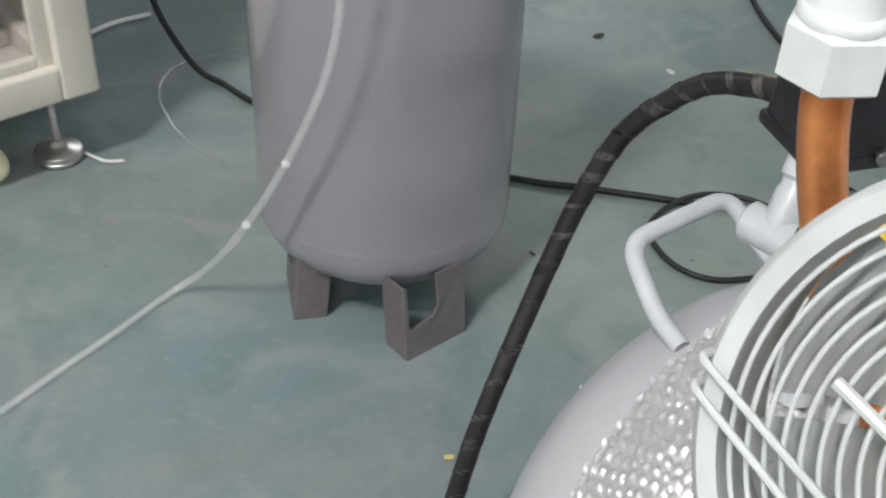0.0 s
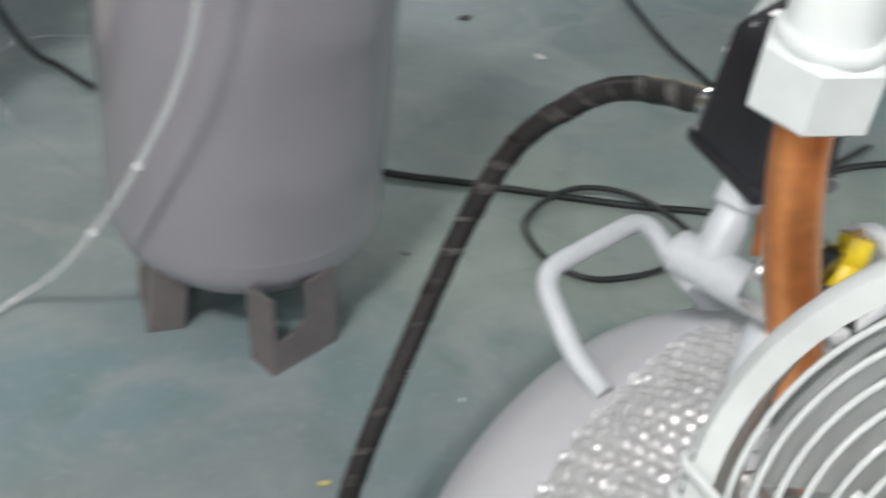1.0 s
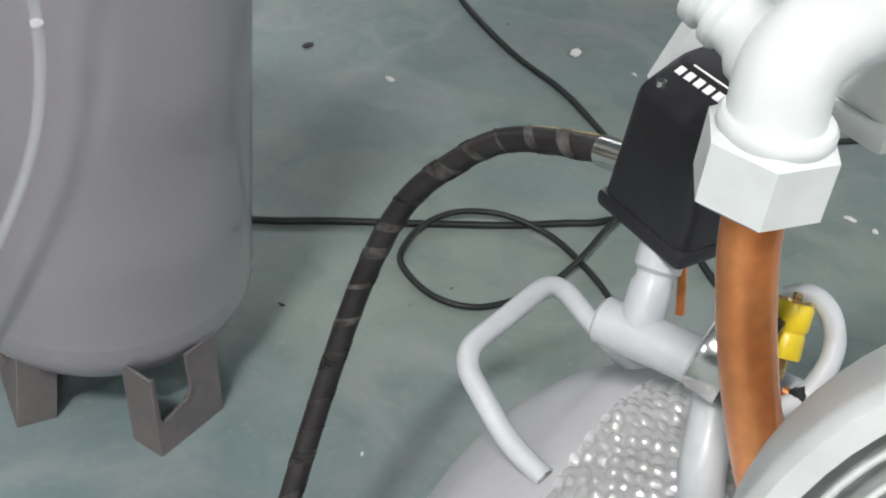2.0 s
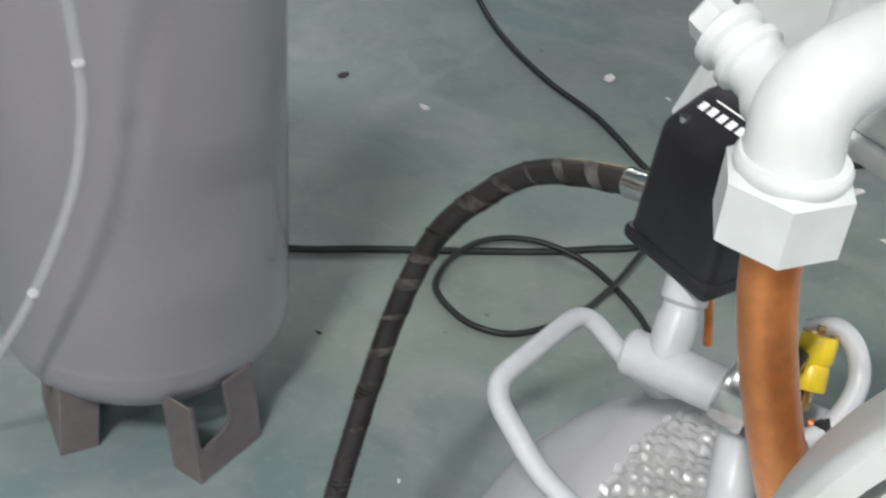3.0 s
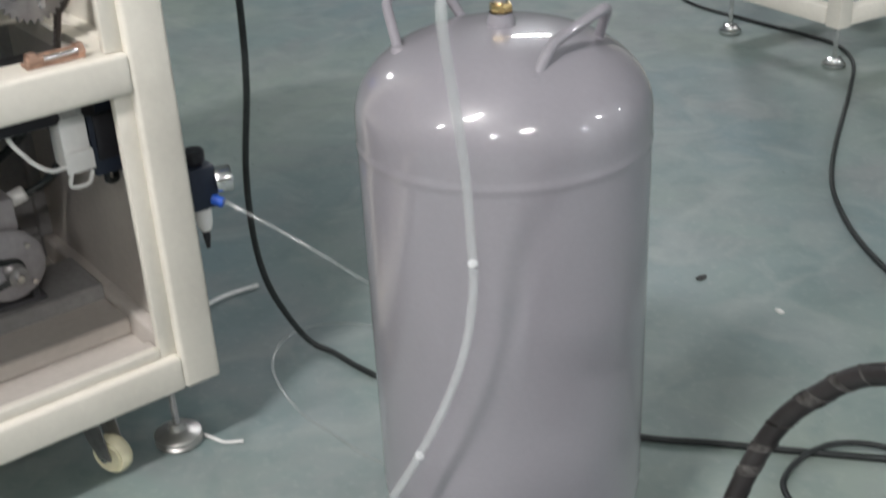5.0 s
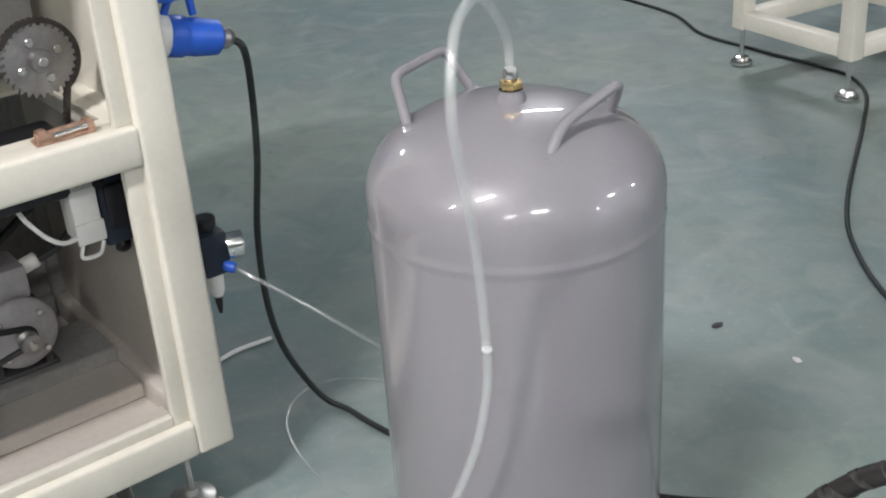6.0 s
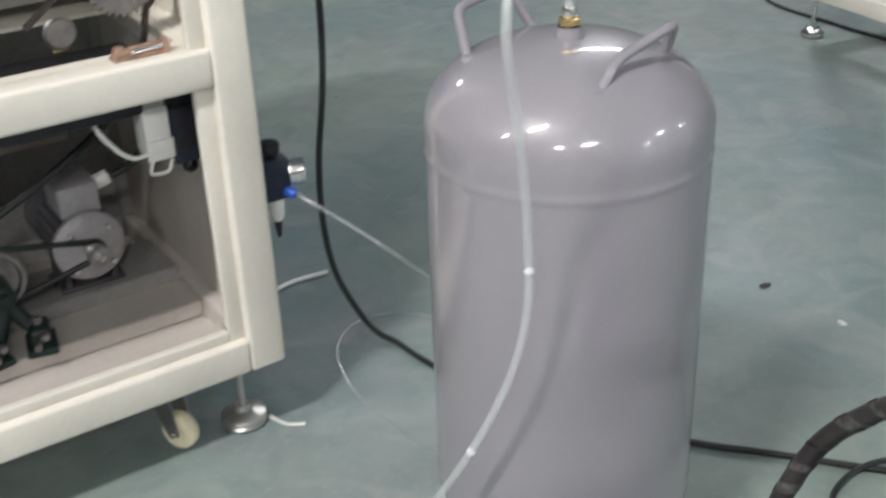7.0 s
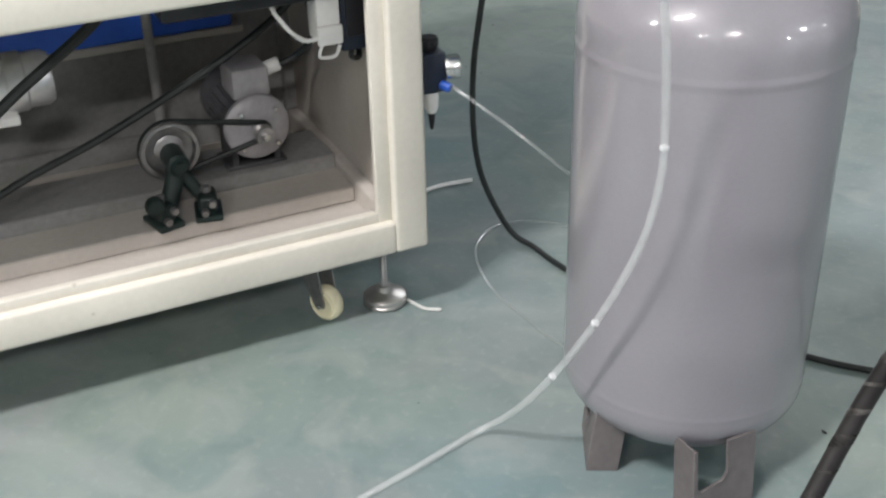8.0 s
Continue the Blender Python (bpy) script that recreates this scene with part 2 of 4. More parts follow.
def tube(path, r, seg=12, closed=False, caps=True, bm=None, radii=None):
    """Round bar swept along a path."""
    bm = bm or bmesh.new()
    path = [Vector(p) for p in path]
    n = len(path)
    rings, up = [], None
    for i, p in enumerate(path):
        if closed:
            t = (path[(i + 1) % n] - path[i - 1]).normalized()
        else:
            t = (path[min(i + 1, n - 1)] - path[max(i - 1, 0)]).normalized()
        if up is None:
            up = t.orthogonal().normalized()
        up = (up - t * up.dot(t)).normalized()
        side = t.cross(up)
        rad = radii[i] if radii else r
        rings.append([bm.verts.new(p + rad * (math.cos(2 * math.pi * k / seg) * up + math.sin(2 * math.pi * k / seg) * side))
                      for k in range(seg)])
    for i in range(n if closed else n - 1):
        a, b = rings[i], rings[(i + 1) % n]
        for k in range(seg):
            bm.faces.new((a[k], a[(k + 1) % seg], b[(k + 1) % seg], b[k]))
    if caps and not closed:
        bm.faces.new(rings[0][::-1])
        bm.faces.new(rings[-1])
    return bm


def lathe(profile, seg=32, bm=None, m=None):
    """Solid of revolution about z from (radius, height) pairs."""
    own = bmesh.new()
    rings = []
    for r, z in profile:
        if r < 1e-5:
            rings.append([own.verts.new((0, 0, z))])
        else:
            rings.append([own.verts.new((r * math.cos(2 * math.pi * k / seg), r * math.sin(2 * math.pi * k / seg), z))
                          for k in range(seg)])
    for a, b in zip(rings, rings[1:]):
        if len(a) == 1 and len(b) == 1:
            continue
        for k in range(seg):
            j = (k + 1) % seg
            if len(a) == 1:
                own.faces.new((a[0], b[j], b[k]))
            elif len(b) == 1:
                own.faces.new((a[k], a[j], b[0]))
            else:
                own.faces.new((a[k], a[j], b[j], b[k]))
    if m is not None:
        moved(own, m)
    return merged(own, bm)


def aim(p, q):
    """Pose at p whose z axis points to q."""
    d = Vector(q) - Vector(p)
    return Matrix.Translation(p) @ d.to_track_quat("Z", "Y").to_matrix().to_4x4()


def rod(p, q, r, seg=16, bevel=0.0, bm=None):
    h = (Vector(q) - Vector(p)).length
    k = min(bevel, r * 0.5, h * 0.4)
    prof = [(0, 0), (r - k, 0), (r, k), (r, h - k), (r - k, h), (0, h)] if k else [(0, 0), (r, 0), (r, h), (0, h)]
    return lathe(prof, seg, bm, aim(p, q))


def plate(outline, thick, bm=None, m=None):
    """Flat plate in the xy plane with the given outline, extruded along z."""
    own = bmesh.new()
    lo = [own.verts.new((x, y, 0)) for x, y in outline]
    hi = [own.verts.new((x, y, thick)) for x, y in outline]
    own.faces.new(lo[::-1])
    own.faces.new(hi)
    for i in range(len(lo)):
        j = (i + 1) % len(lo)
        own.faces.new((lo[i], lo[j], hi[j], hi[i]))
    if m is not None:
        moved(own, m)
    return merged(own, bm)

# structure --------------------------------------------------------------
bm = bmesh.new()
bmesh.ops.create_grid(bm, x_segments=24, y_segments=24, size=18.0)
tagged(part("floor", bm, M_FLOOR, smooth=False), "worn green epoxy-painted workshop floor with scuffs", "floor", kind="structure")
for nm, a, b in (("wall_north", (-18, 18.0, 0), (18, 18.2, 4.5)), ("wall_south", (-18, -18.2, 0), (18, -18.0, 4.5)),
                 ("wall_east", (18.0, -18, 0), (18.2, 18, 4.5)), ("wall_west", (-18.2, -18, 0), (-18.0, 18, 4.5))):
    tagged(part(nm, block(a, b), M_WALL, smooth=False), "plain pale painted workshop wall", "wall", kind="structure")
tagged(part("ceiling", block((-18.2, -18.2, 4.5), (18.2, 18.2, 4.6)), M_CEIL, smooth=False), "grey sheet workshop ceiling", "ceiling",
       kind="structure")
# fixtures for every entry, the two added fill lamps included
for lx, ly, watts, tone, broad in LAMPS:
    fixture = thing("ceiling_lamp", "out-of-view white batten lamp hung under the workshop ceiling", "lamp", pose(lx, ly, 4.33, 0, 0, LAMP_TURN), group="ceiling lamps")
    part("housing", block((-0.62, -broad / 2 - 0.02, 0.03), (0.62, broad / 2 + 0.02, 0.11), 0.01), M_WPLAST, fixture)
    part("diffuser", block((-0.6, -broad / 2, 0.002), (0.6, broad / 2, 0.029), 0.008), M_GLOW, fixture, "glowing white diffuser")
    for sx in (-0.5, 0.5):
        part("hanger", rod((sx, 0, 0.11), (sx, 0, 0.17), 0.005, 8), M_DSTEEL, fixture)

# vertical air tank ------------------------------------------------------
R, SEAM, SEAM_LOW = 0.175, 0.625, 0.143


def tank_profile():
    """Bottom head, shell with two weld beads, top head: (radius, height)."""
    head = 0.092
    prof = []
    for i in range(0, 15):
        a = math.pi / 2 * i / 14
        prof.append((R * math.sin(a) ** 0.86, SEAM_LOW - 0.012 - head * math.cos(a)))
    for z, grow in ((SEAM_LOW - 0.010, 0), (SEAM_LOW - 0.006, 0), (SEAM_LOW - 0.002, 0.0006), (SEAM_LOW + 0.002, 0.0006), (SEAM_LOW + 0.006, 0), (SEAM_LOW + 0.009, 0), (SEAM - 0.011, 0),
                    (SEAM - 0.007, 0), (SEAM - 0.0025, 0.0011), (SEAM + 0.0025, 0.0011), (SEAM + 0.007, 0), (SEAM + 0.010, 0), (SEAM + 0.024, 0)):
        prof.append((R + grow, z))
    for i in range(0, 17):
        a = math.pi / 2 * i / 16
        prof.append((R * math.cos(a) ** 0.80, SEAM + 0.03 + 0.100 * math.sin(a)))
    prof[0], prof[-1] = (0, prof[0][1]), (0, prof[-1][1])
    return prof


TOP = SEAM + 0.13
tank = thing("air_tank", "glossy grey upright compressed-air tank on short legs", "air tank", pose(0, 0, 0))
part("shell", lathe(tank_profile(), 72), M_TANK, tank)


def tank_leg():
    """Bent steel leg: a web with an arched window and two side flanges."""
    own = bmesh.new()
    w, t = 0.1, 0.004
    outline = [(-w / 2, 0), (w / 2, 0), (w / 2, 0.115), (0.004, 0.115), (0.004, 0.066), (-0.004, 0.055), (-w / 2 + 0.010, 0.048),
               (-w / 2 + 0.004, 0.054), (-w / 2 + 0.004, 0.115), (-w / 2, 0.115)]
    plate(outline, t, own, pose(0, 0, 0, 90, 0, 90) @ pose(0, 0, -t))
    for s in (-1, 1):
        block((-0.046, s * w / 2 - t / 2, 0), (0, s * w / 2 + t / 2, 0.115), 0.001, 1, own)
    block((-0.04, -w / 2, 0.0), (0, w / 2, t), 0.0, 1, own)
    return own


for x, y, ang in ((0.128, -0.146, 327), (-0.099, -0.117, 209), (0.0, 0.165, 90)):
    leg = tank_leg()
    for v in leg.verts:
        v.co.x -= 0.010 * max(0.0, v.co.z - 0.03) / 0.075
    part("leg", leg, M_LEG, tank, "dull brown-grey steel leg", at=pose(x, y, 0, 0, 0, ang))


HANDLES = (((0.064, -0.100, 0.722), (0.076, -0.068, 0.757), (0.122, 0.009, 0.780), (0.100, 0.043, 0.720)),
           ((-0.108, -0.046, 0.728), (-0.142, 0.004, 0.777), (-0.108, 0.088, 0.785), (-0.076, 0.100, 0.725)))
for pts in HANDLES:
    h = part("handle", tube(rounded(pts, 0.016), 0.0062, 12), M_TANK, tank, "bent round-bar carrying handle")
    for p in (pts[0], pts[3]):
        part("weld", lathe([(0.001, 0), (0.011, 0.001), (0.009, 0.006), (0.0, 0.009)], 12), M_TANK, h, "lumpy weld bead", at=pose(p[0], p[1], p[2] + 0.002))
fit_ = part("outlet_fitting", lathe([(0, 0), (0.0165, 0), (0.0165, 0.012), (0.014, 0.016), (0.014, 0.02)], 24), M_TANK, tank,
            at=pose(0, 0, TOP - 0.006))
part("hex_nut", lathe([(0, 0), (0.0125, 0), (0.0135, 0.002), (0.0135, 0.008), (0.0125, 0.010), (0, 0.010)], 6), M_BRASS, fit_,
     "shiny brass hexagon nut", at=pose(0, 0, 0.02))
part("push_collar", lathe([(0, 0), (0.0075, 0), (0.0085, 0.003), (0.0085, 0.011), (0.007, 0.014), (0, 0.014)], 20), M_STEEL, fit_,
     "bright push-in collar", at=pose(0, 0, 0.030))

# clear hose in front of the tank ---------------------------------------
hose_pts = [(0.0, 0.0, TOP + 0.03), (0.001, -0.012, 0.83), (0.012, -0.096, 0.885), (0.027, -0.20, 0.925), (0.036, -0.285, 0.918), (0.040, -0.318, 0.86), (0.039, -0.297, 0.79), (0.036, -0.262, 0.70), (0.033, -0.240, 0.61),
            (0.029, -0.228, 0.53), (0.011, -0.224, 0.44), (-0.028, -0.221, 0.34), (-0.082, -0.213, 0.235), (-0.144, -0.196, 0.135), (-0.200, -0.172, 0.060), (-0.238, -0.163, 0.020), (-0.258, -0.185, 0.008), (-0.292, -0.290, 0.006), (-0.332, -0.412, 0.006), (-0.38, -0.60, 0.006), (-0.36, -0.9, 0.006)]
clear = thing("clear_hose", "thin transparent plastic air hose hanging from the tank's top fitting", "hose", pose(0, 0, 0))


def clear_tube(pts, r, wall):
    """Tube with an inner and an outer skin."""
    own = tube(pts, r, 14, caps=False)
    inner = tube(pts, r - wall, 14, caps=False)
    bmesh.ops.reverse_faces(inner, faces=inner.faces)
    return merged(inner, own)


def raw_part(name, own, mat, parent, label=""):
    me = bpy.data.meshes.new(name)
    own.to_mesh(me)
    own.free()
    me.materials.append(mat)
    for p in me.polygons:
        p.use_smooth = True
    ob = new(name, me)
    ob.parent = parent
    if label:
        ob["label"] = label
    return ob


raw_part("hose_wall", clear_tube(spline(hose_pts, 10), 0.0056, 0.0016), M_CLEAR, clear)
hose_line = spline(hose_pts, 10)
# kinks in the hose, each glint drawn as a thin pale ring
for height, start in ((0.570, 60), (0.295, 90), (0.185, 90)):
    k = min(range(start, len(hose_line) - 1), key=lambda i: abs(hose_line[i].z - height))
    d = (hose_line[k + 1] - hose_line[k - 1]).normalized()
    q = Vector(hose_line[k])
    part("kink", tube([q - d * 0.0016, q - d * 0.0006, q + d * 0.0006, q + d * 0.0016], 0.006, 14, radii=[0.0054, 0.00572, 0.00572, 0.0054]), M_KINK, clear, "kink in the hose with its glint painted pale")

# machine ----------------------------------------------------------------
MACH = pose(-0.501, 0.082, 0, 0, 0, 56.74)
mach = thing("machine_cabinet", "cream powder-coated steel machine frame on feet and casters, open front", "machine", MACH)
LX, DY = -1.75, 0.62
Z0, Z1, ZM0, ZM1, ZT = 0.140, 0.200, 0.620, 0.678, 1.28
TB = 0.052
for nm, a, b in (
        ("front_post", (-TB, 0, Z0), (0.009, TB, ZT)), ("front_post", (LX, 0, Z0), (LX + TB, TB, ZT)),
        ("rear_post", (LX, DY - TB, Z0), (LX + TB, DY, ZT)),
        ("bottom_rail", (LX + TB - 0.002, 0.0006, Z0), (-TB + 0.002, TB, Z1)), ("middle_rail", (LX + TB - 0.002, 0.0006, ZM0), (-TB + 0.002, TB, ZM1)),
        ("top_rail", (LX + TB - 0.002, 0.0006, ZT - 0.06), (-TB + 0.002, TB, ZT)),
        
        ("side_rail", (-TB, TB - 0.002, ZM0), (-0.0006, DY - TB + 0.002, ZM1)), ("side_rail", (LX, TB, Z0), (LX + TB, DY - TB, Z1))):
    part(nm, block(a, b, 0.007, 3), M_CREAM, mach)
# rear post and rear rail: interior shade put into the frame's colour
part("rear_post", block((-TB, DY - TB, Z0), (0, DY, ZT), 0.007, 3), M_DIM_DUST, mach, "rear post, darkened for the dim interior")
part("side_rail", block((-TB, TB - 0.002, Z0), (-0.0006, DY - TB + 0.002, Z1), 0.007, 3), M_INNER, mach, "beige side rail")
part("bottom_rail", block((LX + TB, DY - TB, Z0), (-TB, DY, Z1), 0.007, 3), M_DIM_DUST, mach, "rear rail, darkened for the dim interior")
# inner door stops behind the front openings
for nm, a, b in (("stop_strip", (-0.078, 0.014, Z1 - 0.004), (-TB + 0.001, 0.03, ZM0 + 0.004)), ("stop_strip", (-0.078, 0.014, ZM1), (-TB + 0.001, 0.03, ZT - 0.06)),
                 ("stop_strip", (LX + TB, 0.014, Z1 - 0.001), (-0.078, 0.03, Z1 + 0.018))):
    part(nm, block(a, b, 0.003, 2), M_CREAM, mach)
part("rear_panel", block((LX + TB, DY - 0.035, Z1), (-TB, DY - 0.03, ZT - 0.06)), M_DIM_DUST, mach, "dark grey rear panel", smooth=False)
# lower side panel in a darker beige than the cream upper one
part("side_panel", block((-0.03, TB, Z1), (-0.024, DY - TB, ZM0)), M_INNER, mach, "beige side panel", smooth=False)
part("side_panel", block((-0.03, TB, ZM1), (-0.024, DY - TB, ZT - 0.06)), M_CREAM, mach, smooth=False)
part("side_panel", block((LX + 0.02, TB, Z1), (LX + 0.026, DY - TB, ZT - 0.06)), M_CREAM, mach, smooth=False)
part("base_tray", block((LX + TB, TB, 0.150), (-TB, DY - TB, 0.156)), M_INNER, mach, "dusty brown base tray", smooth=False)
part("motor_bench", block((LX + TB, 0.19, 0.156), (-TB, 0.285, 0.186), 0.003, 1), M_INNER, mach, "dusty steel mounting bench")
part("rear_step", block((LX + TB, 0.2851, 0.156), (-TB, 0.42, 0.212), 0.003, 1), M_DIM_DUST, mach, "dusty grey rear step of the bench")
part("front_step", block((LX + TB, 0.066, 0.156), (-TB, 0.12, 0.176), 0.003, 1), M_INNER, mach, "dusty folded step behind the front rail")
part("top_panel", block((LX + 0.01, 0.01, ZT), (-0.01, DY - 0.01, ZT + 0.02), 0.004), M_CREAM, mach)
deck = bmesh.new()
for a, b in (((LX + TB, TB, ZM0 + 0.05), (-0.46, DY - TB, ZM0 + 0.056)), ((-0.46, TB, ZM0 + 0.05), (-TB, 0.075, ZM0 + 0.056)),
             ((-0.46, 0.30, ZM0 + 0.05), (-TB, DY - TB, ZM0 + 0.056)), ((-0.074, 0.075, ZM0 + 0.05), (-TB, 0.30, ZM0 + 0.056))):
    block(a, b, 0, 1, deck)
part("deck_plate", deck, M_CREAM, mach, "cream deck plate with a chain slot", smooth=False)
# dim bay behind the sprocket put into this plate's darker colour
part("back_plate", block((-0.9, 0.33, ZM1 + 0.02), (-TB, 0.336, ZT - 0.08)), M_DIM_DUST, mach, "inner upright plate, darkened for the dim bay", smooth=False)
part("blue_panel", block((-0.60, 0.555, 0.40), (-0.15, 0.575, 0.52), 0.003, 1), M_BLUE, mach, "blue panel hung at the rear")
part("panel_trim", block((-0.62, 0.55, 0.385), (-0.13, 0.58, 0.40), 0.002, 1), M_INNER, mach)
part("strut", rod((-0.33, 0.47, 0.19), (-0.33, 0.47, 0.65), 0.009, 12), M_DIM_DUST, mach, "thin grey upright strut")


def leveller(x, y):
    lv = part("levelling_foot", lathe([(0, 0), (0.036, 0), (0.0385, 0.002), (0.039, 0.006), (0.0372, 0.0075), (0.0372, 0.009), (0.0385, 0.0105), (0.0385, 0.0165), (0.0365, 0.018), (0.022, 0.021),
                                       (0.015, 0.026), (0.0125, 0.036), (0, 0.036)], 36), M_SATIN, mach, "satin steel levelling foot", at=pose(x, y, 0.002))
    lv.data.set_sharp_from_angle(angle=0.5)
    thread = [(0, 0.03)]
    for i in range(28):
        thread += [(0.0058, 0.03 + i * 0.0042), (0.0068, 0.0321 + i * 0.0042)]
    part("threaded_stem", lathe(thread + [(0, 0.145)], 14), M_STEEL, lv, "threaded steel stem")
    part("lock_nut", lathe([(0, 0), (0.0115, 0), (0.0115, 0.009), (0, 0.009)], 6), M_STEEL, lv, at=pose(0, 0, 0.127))


def caster(x, y, turn):
    cs = part("caster", plate([(0.034 * math.cos(a), 0.026 * math.sin(a)) for a in np.linspace(0, 2 * math.pi, 20)[:-1]], 0.004),
              M_DSTEEL, mach, "caster with a zinc fork", at=pose(x, y, 0.134, 0, 0, turn))
    fork = bmesh.new()
    rod((0, 0, -0.014), (0, 0, 0), 0.02, 20, 0.003, fork)
    for s in (-1, 1):
        outline = [(-0.022, -0.014), (0.022, -0.014), (0.034, -0.098), (0.014, -0.104), (-0.004, -0.07)]
        plate(outline, 0.0025, fork, pose(0, s * 0.0175, 0, 90))
    block((-0.022, -0.0195, -0.016), (0.022, 0.0195, -0.0125), 0.001, 1, fork)
    part("fork", fork, M_DSTEEL, cs)
    part("wheel", lathe([(0.008, -0.0125), (0.022, -0.0125), (0.024, -0.010), (0.029, -0.012), (0.032, -0.008), (0.033, 0), (0.032, 0.008), (0.029, 0.012),
                         (0.024, 0.010), (0.022, 0.0125), (0.008, 0.0125)], 32), M_NYLON, cs, "cream nylon wheel", at=pose(0.022, 0, -0.098, 90))
    part("axle", rod((0.022, -0.023, -0.098), (0.022, 0.023, -0.098), 0.005, 12, 0.001), M_STEEL, cs)


for x, y in ((-0.050, 0.074), (LX + 0.055, 0.074), (-0.055, DY - 0.04), (LX + 0.055, DY - 0.04)):
    leveller(x, y)
caster(-0.173, 0.0894, -62)
caster(LX + 0.2, 0.06, 30)
caster(-0.185, DY - 0.07, 140)

# belt-drive motor inside the cabinet
MY = 0.27
mot = thing("electric_motor", "grey induction motor with a terminal box, bolted to the bench", "motor", MACH @ pose(-0.197, MY, 0.300))
plate_ = lathe([(0, -0.02), (0.014, -0.02), (0.014, -0.004), (0.04, 0), (0.055, 0.003), (0.060, 0.008), (0.060, 0.018), (0.05, 0.022), (0, 0.022)], 44, None, pose(0, 0, 0, -90))
part("end_shield", plate_, M_MOTOR, mot, "light grey round end shield")
body = lathe([(0, 0.0221), (0.05, 0.0221), (0.05, 0.14), (0.053, 0.145), (0.056, 0.15), (0.056, 0.19), (0.047, 0.2), (0, 0.2)], 40, None, pose(0, 0, 0, -90))
part("casing", body, M_DMOTOR, mot, "dark grey finned casing")
fins = bmesh.new()
for k in range(22):
    a = 2 * math.pi * k / 22
    moved_fin = block((0.049, -0.0012, 0.026), (0.056, 0.0012, 0.135))
    moved(moved_fin, pose(0, 0, 0, -90) @ pose(0, 0, 0, 0, 0, math.degrees(a)))
    merged(moved_fin, fins)
part("cooling_fins", fins, M_DMOTOR, mot, smooth=False)
part("terminal_box", block((-0.034, 0.02, 0.05), (0.034, 0.1, 0.105), 0.005), M_MOTOR, mot, "grey terminal box")
part("cable_gland", rod((0.03, 0.05, 0.088), (0.062, 0.045, 0.098), 0.013, 14, 0.003), M_WPLAST, mot, "white plastic cable gland")
part("mounting_foot", block((-0.056, 0.03, -0.0878), (0.056, 0.11, -0.079), 0.003), M_DMOTOR, mot)
for fx_ in (-0.04, 0.04):
    part("foot_web", block((fx_ - 0.006, 0.032, -0.08), (fx_ + 0.006, 0.108, -0.03), 0.002, 1), M_DMOTOR, mot)
pul = part("pulley", lathe([(0, -0.018), (0.016, -0.018), (0.017, -0.015), (0.011, -0.008), (0.017, -0.001), (0.016, 0), (0, 0)], 24, None, pose(0, -0.022, 0, -90)),
           M_DSTEEL, mot, "small steel pulley")
part("shaft_end", rod((0, -0.05, 0), (0, -0.02, 0), 0.007, 14, 0.001), M_STEEL, mot)
for k in range(4):
    a = math.pi / 4 + k * math.pi / 2
    part("bolt", rod((0.045 * math.cos(a), -0.008, 0.045 * math.sin(a)), (0.045 * math.cos(a), 0.004, 0.045 * math.sin(a)), 0.0045, 6), M_STEEL, mot)

gear = thing("bearing_unit", "oily dark green bearing block with a steel pulley", "bearing", MACH @ pose(-0.362, 0.215, 0.186))
for x, turn in ((-0.038, 14), (0.044, -12)):
    foot = part("clamp_foot", block((-0.024, -0.042, 0), (0.024, 0.028, 0.012), 0.004), M_GREENM, gear, "dark clamp foot", at=pose(x, 0, 0, 0, 0, turn))
    part("lug", block((-0.017, -0.032, 0.011), (0.017, 0.02, 0.044), 0.009, 3), M_GREENM, foot)
    for dx, z in ((-0.006, 0.018), (0.008, 0.034)):
        part("bolt_head", rod((dx, -0.044, z), (dx, -0.031, z), 0.0068, 6, 0.001), M_DSTEEL, foot, "worn steel bolt head")
    part("nut", rod((0, -0.004, 0.043), (0, -0.004, 0.054), 0.009, 6, 0.001), M_DSTEEL, foot, "worn steel nut")
arm_ = tube(spline([(-0.030, 0.0, 0.018), (-0.016, 0.004, 0.045), (-0.004, 0.012, 0.075), (0.002, 0.02, 0.105)], 6), 0.0165, 16)
part("pedestal", arm_, M_GREENM, gear, "cast pedestal arm")
part("brace", tube(spline([(0.040, 0.002, 0.03), (0.026, 0.008, 0.05), (0.010, 0.014, 0.078)], 6), 0.0125, 14), M_GREENM, gear, "cast side brace")
part("knob", lathe([(0, 0), (0.016, 0), (0.0175, 0.006), (0.013, 0.016), (0.006, 0.018), (0, 0.018)], 16), M_GREENM, gear, at=pose(-0.052, -0.026, 0.05, 90))
part("hub", rod((0.002, -0.012, 0.102), (0.002, 0.05, 0.106), 0.020, 24, 0.004), M_GREENM, gear)
part("hub_nut", rod((0.002, -0.022, 0.102), (0.002, -0.010, 0.102), 0.013, 6, 0.002), M_GREENM, gear)
part("pulley", lathe([(0, -0.004), (0.022, -0.004), (0.026, -0.001), (0.040, -0.004), (0.044, -0.012), (0.050, -0.012), (0.053, -0.008), (0.046, 0.0), (0.053, 0.008), (0.05, 0.012), (0.03, 0.010), (0, 0.010)],
                   44, None, pose(0.0, 0.045, 0.113, -90)), M_DSTEEL, gear, "dished spun steel belt pulley")

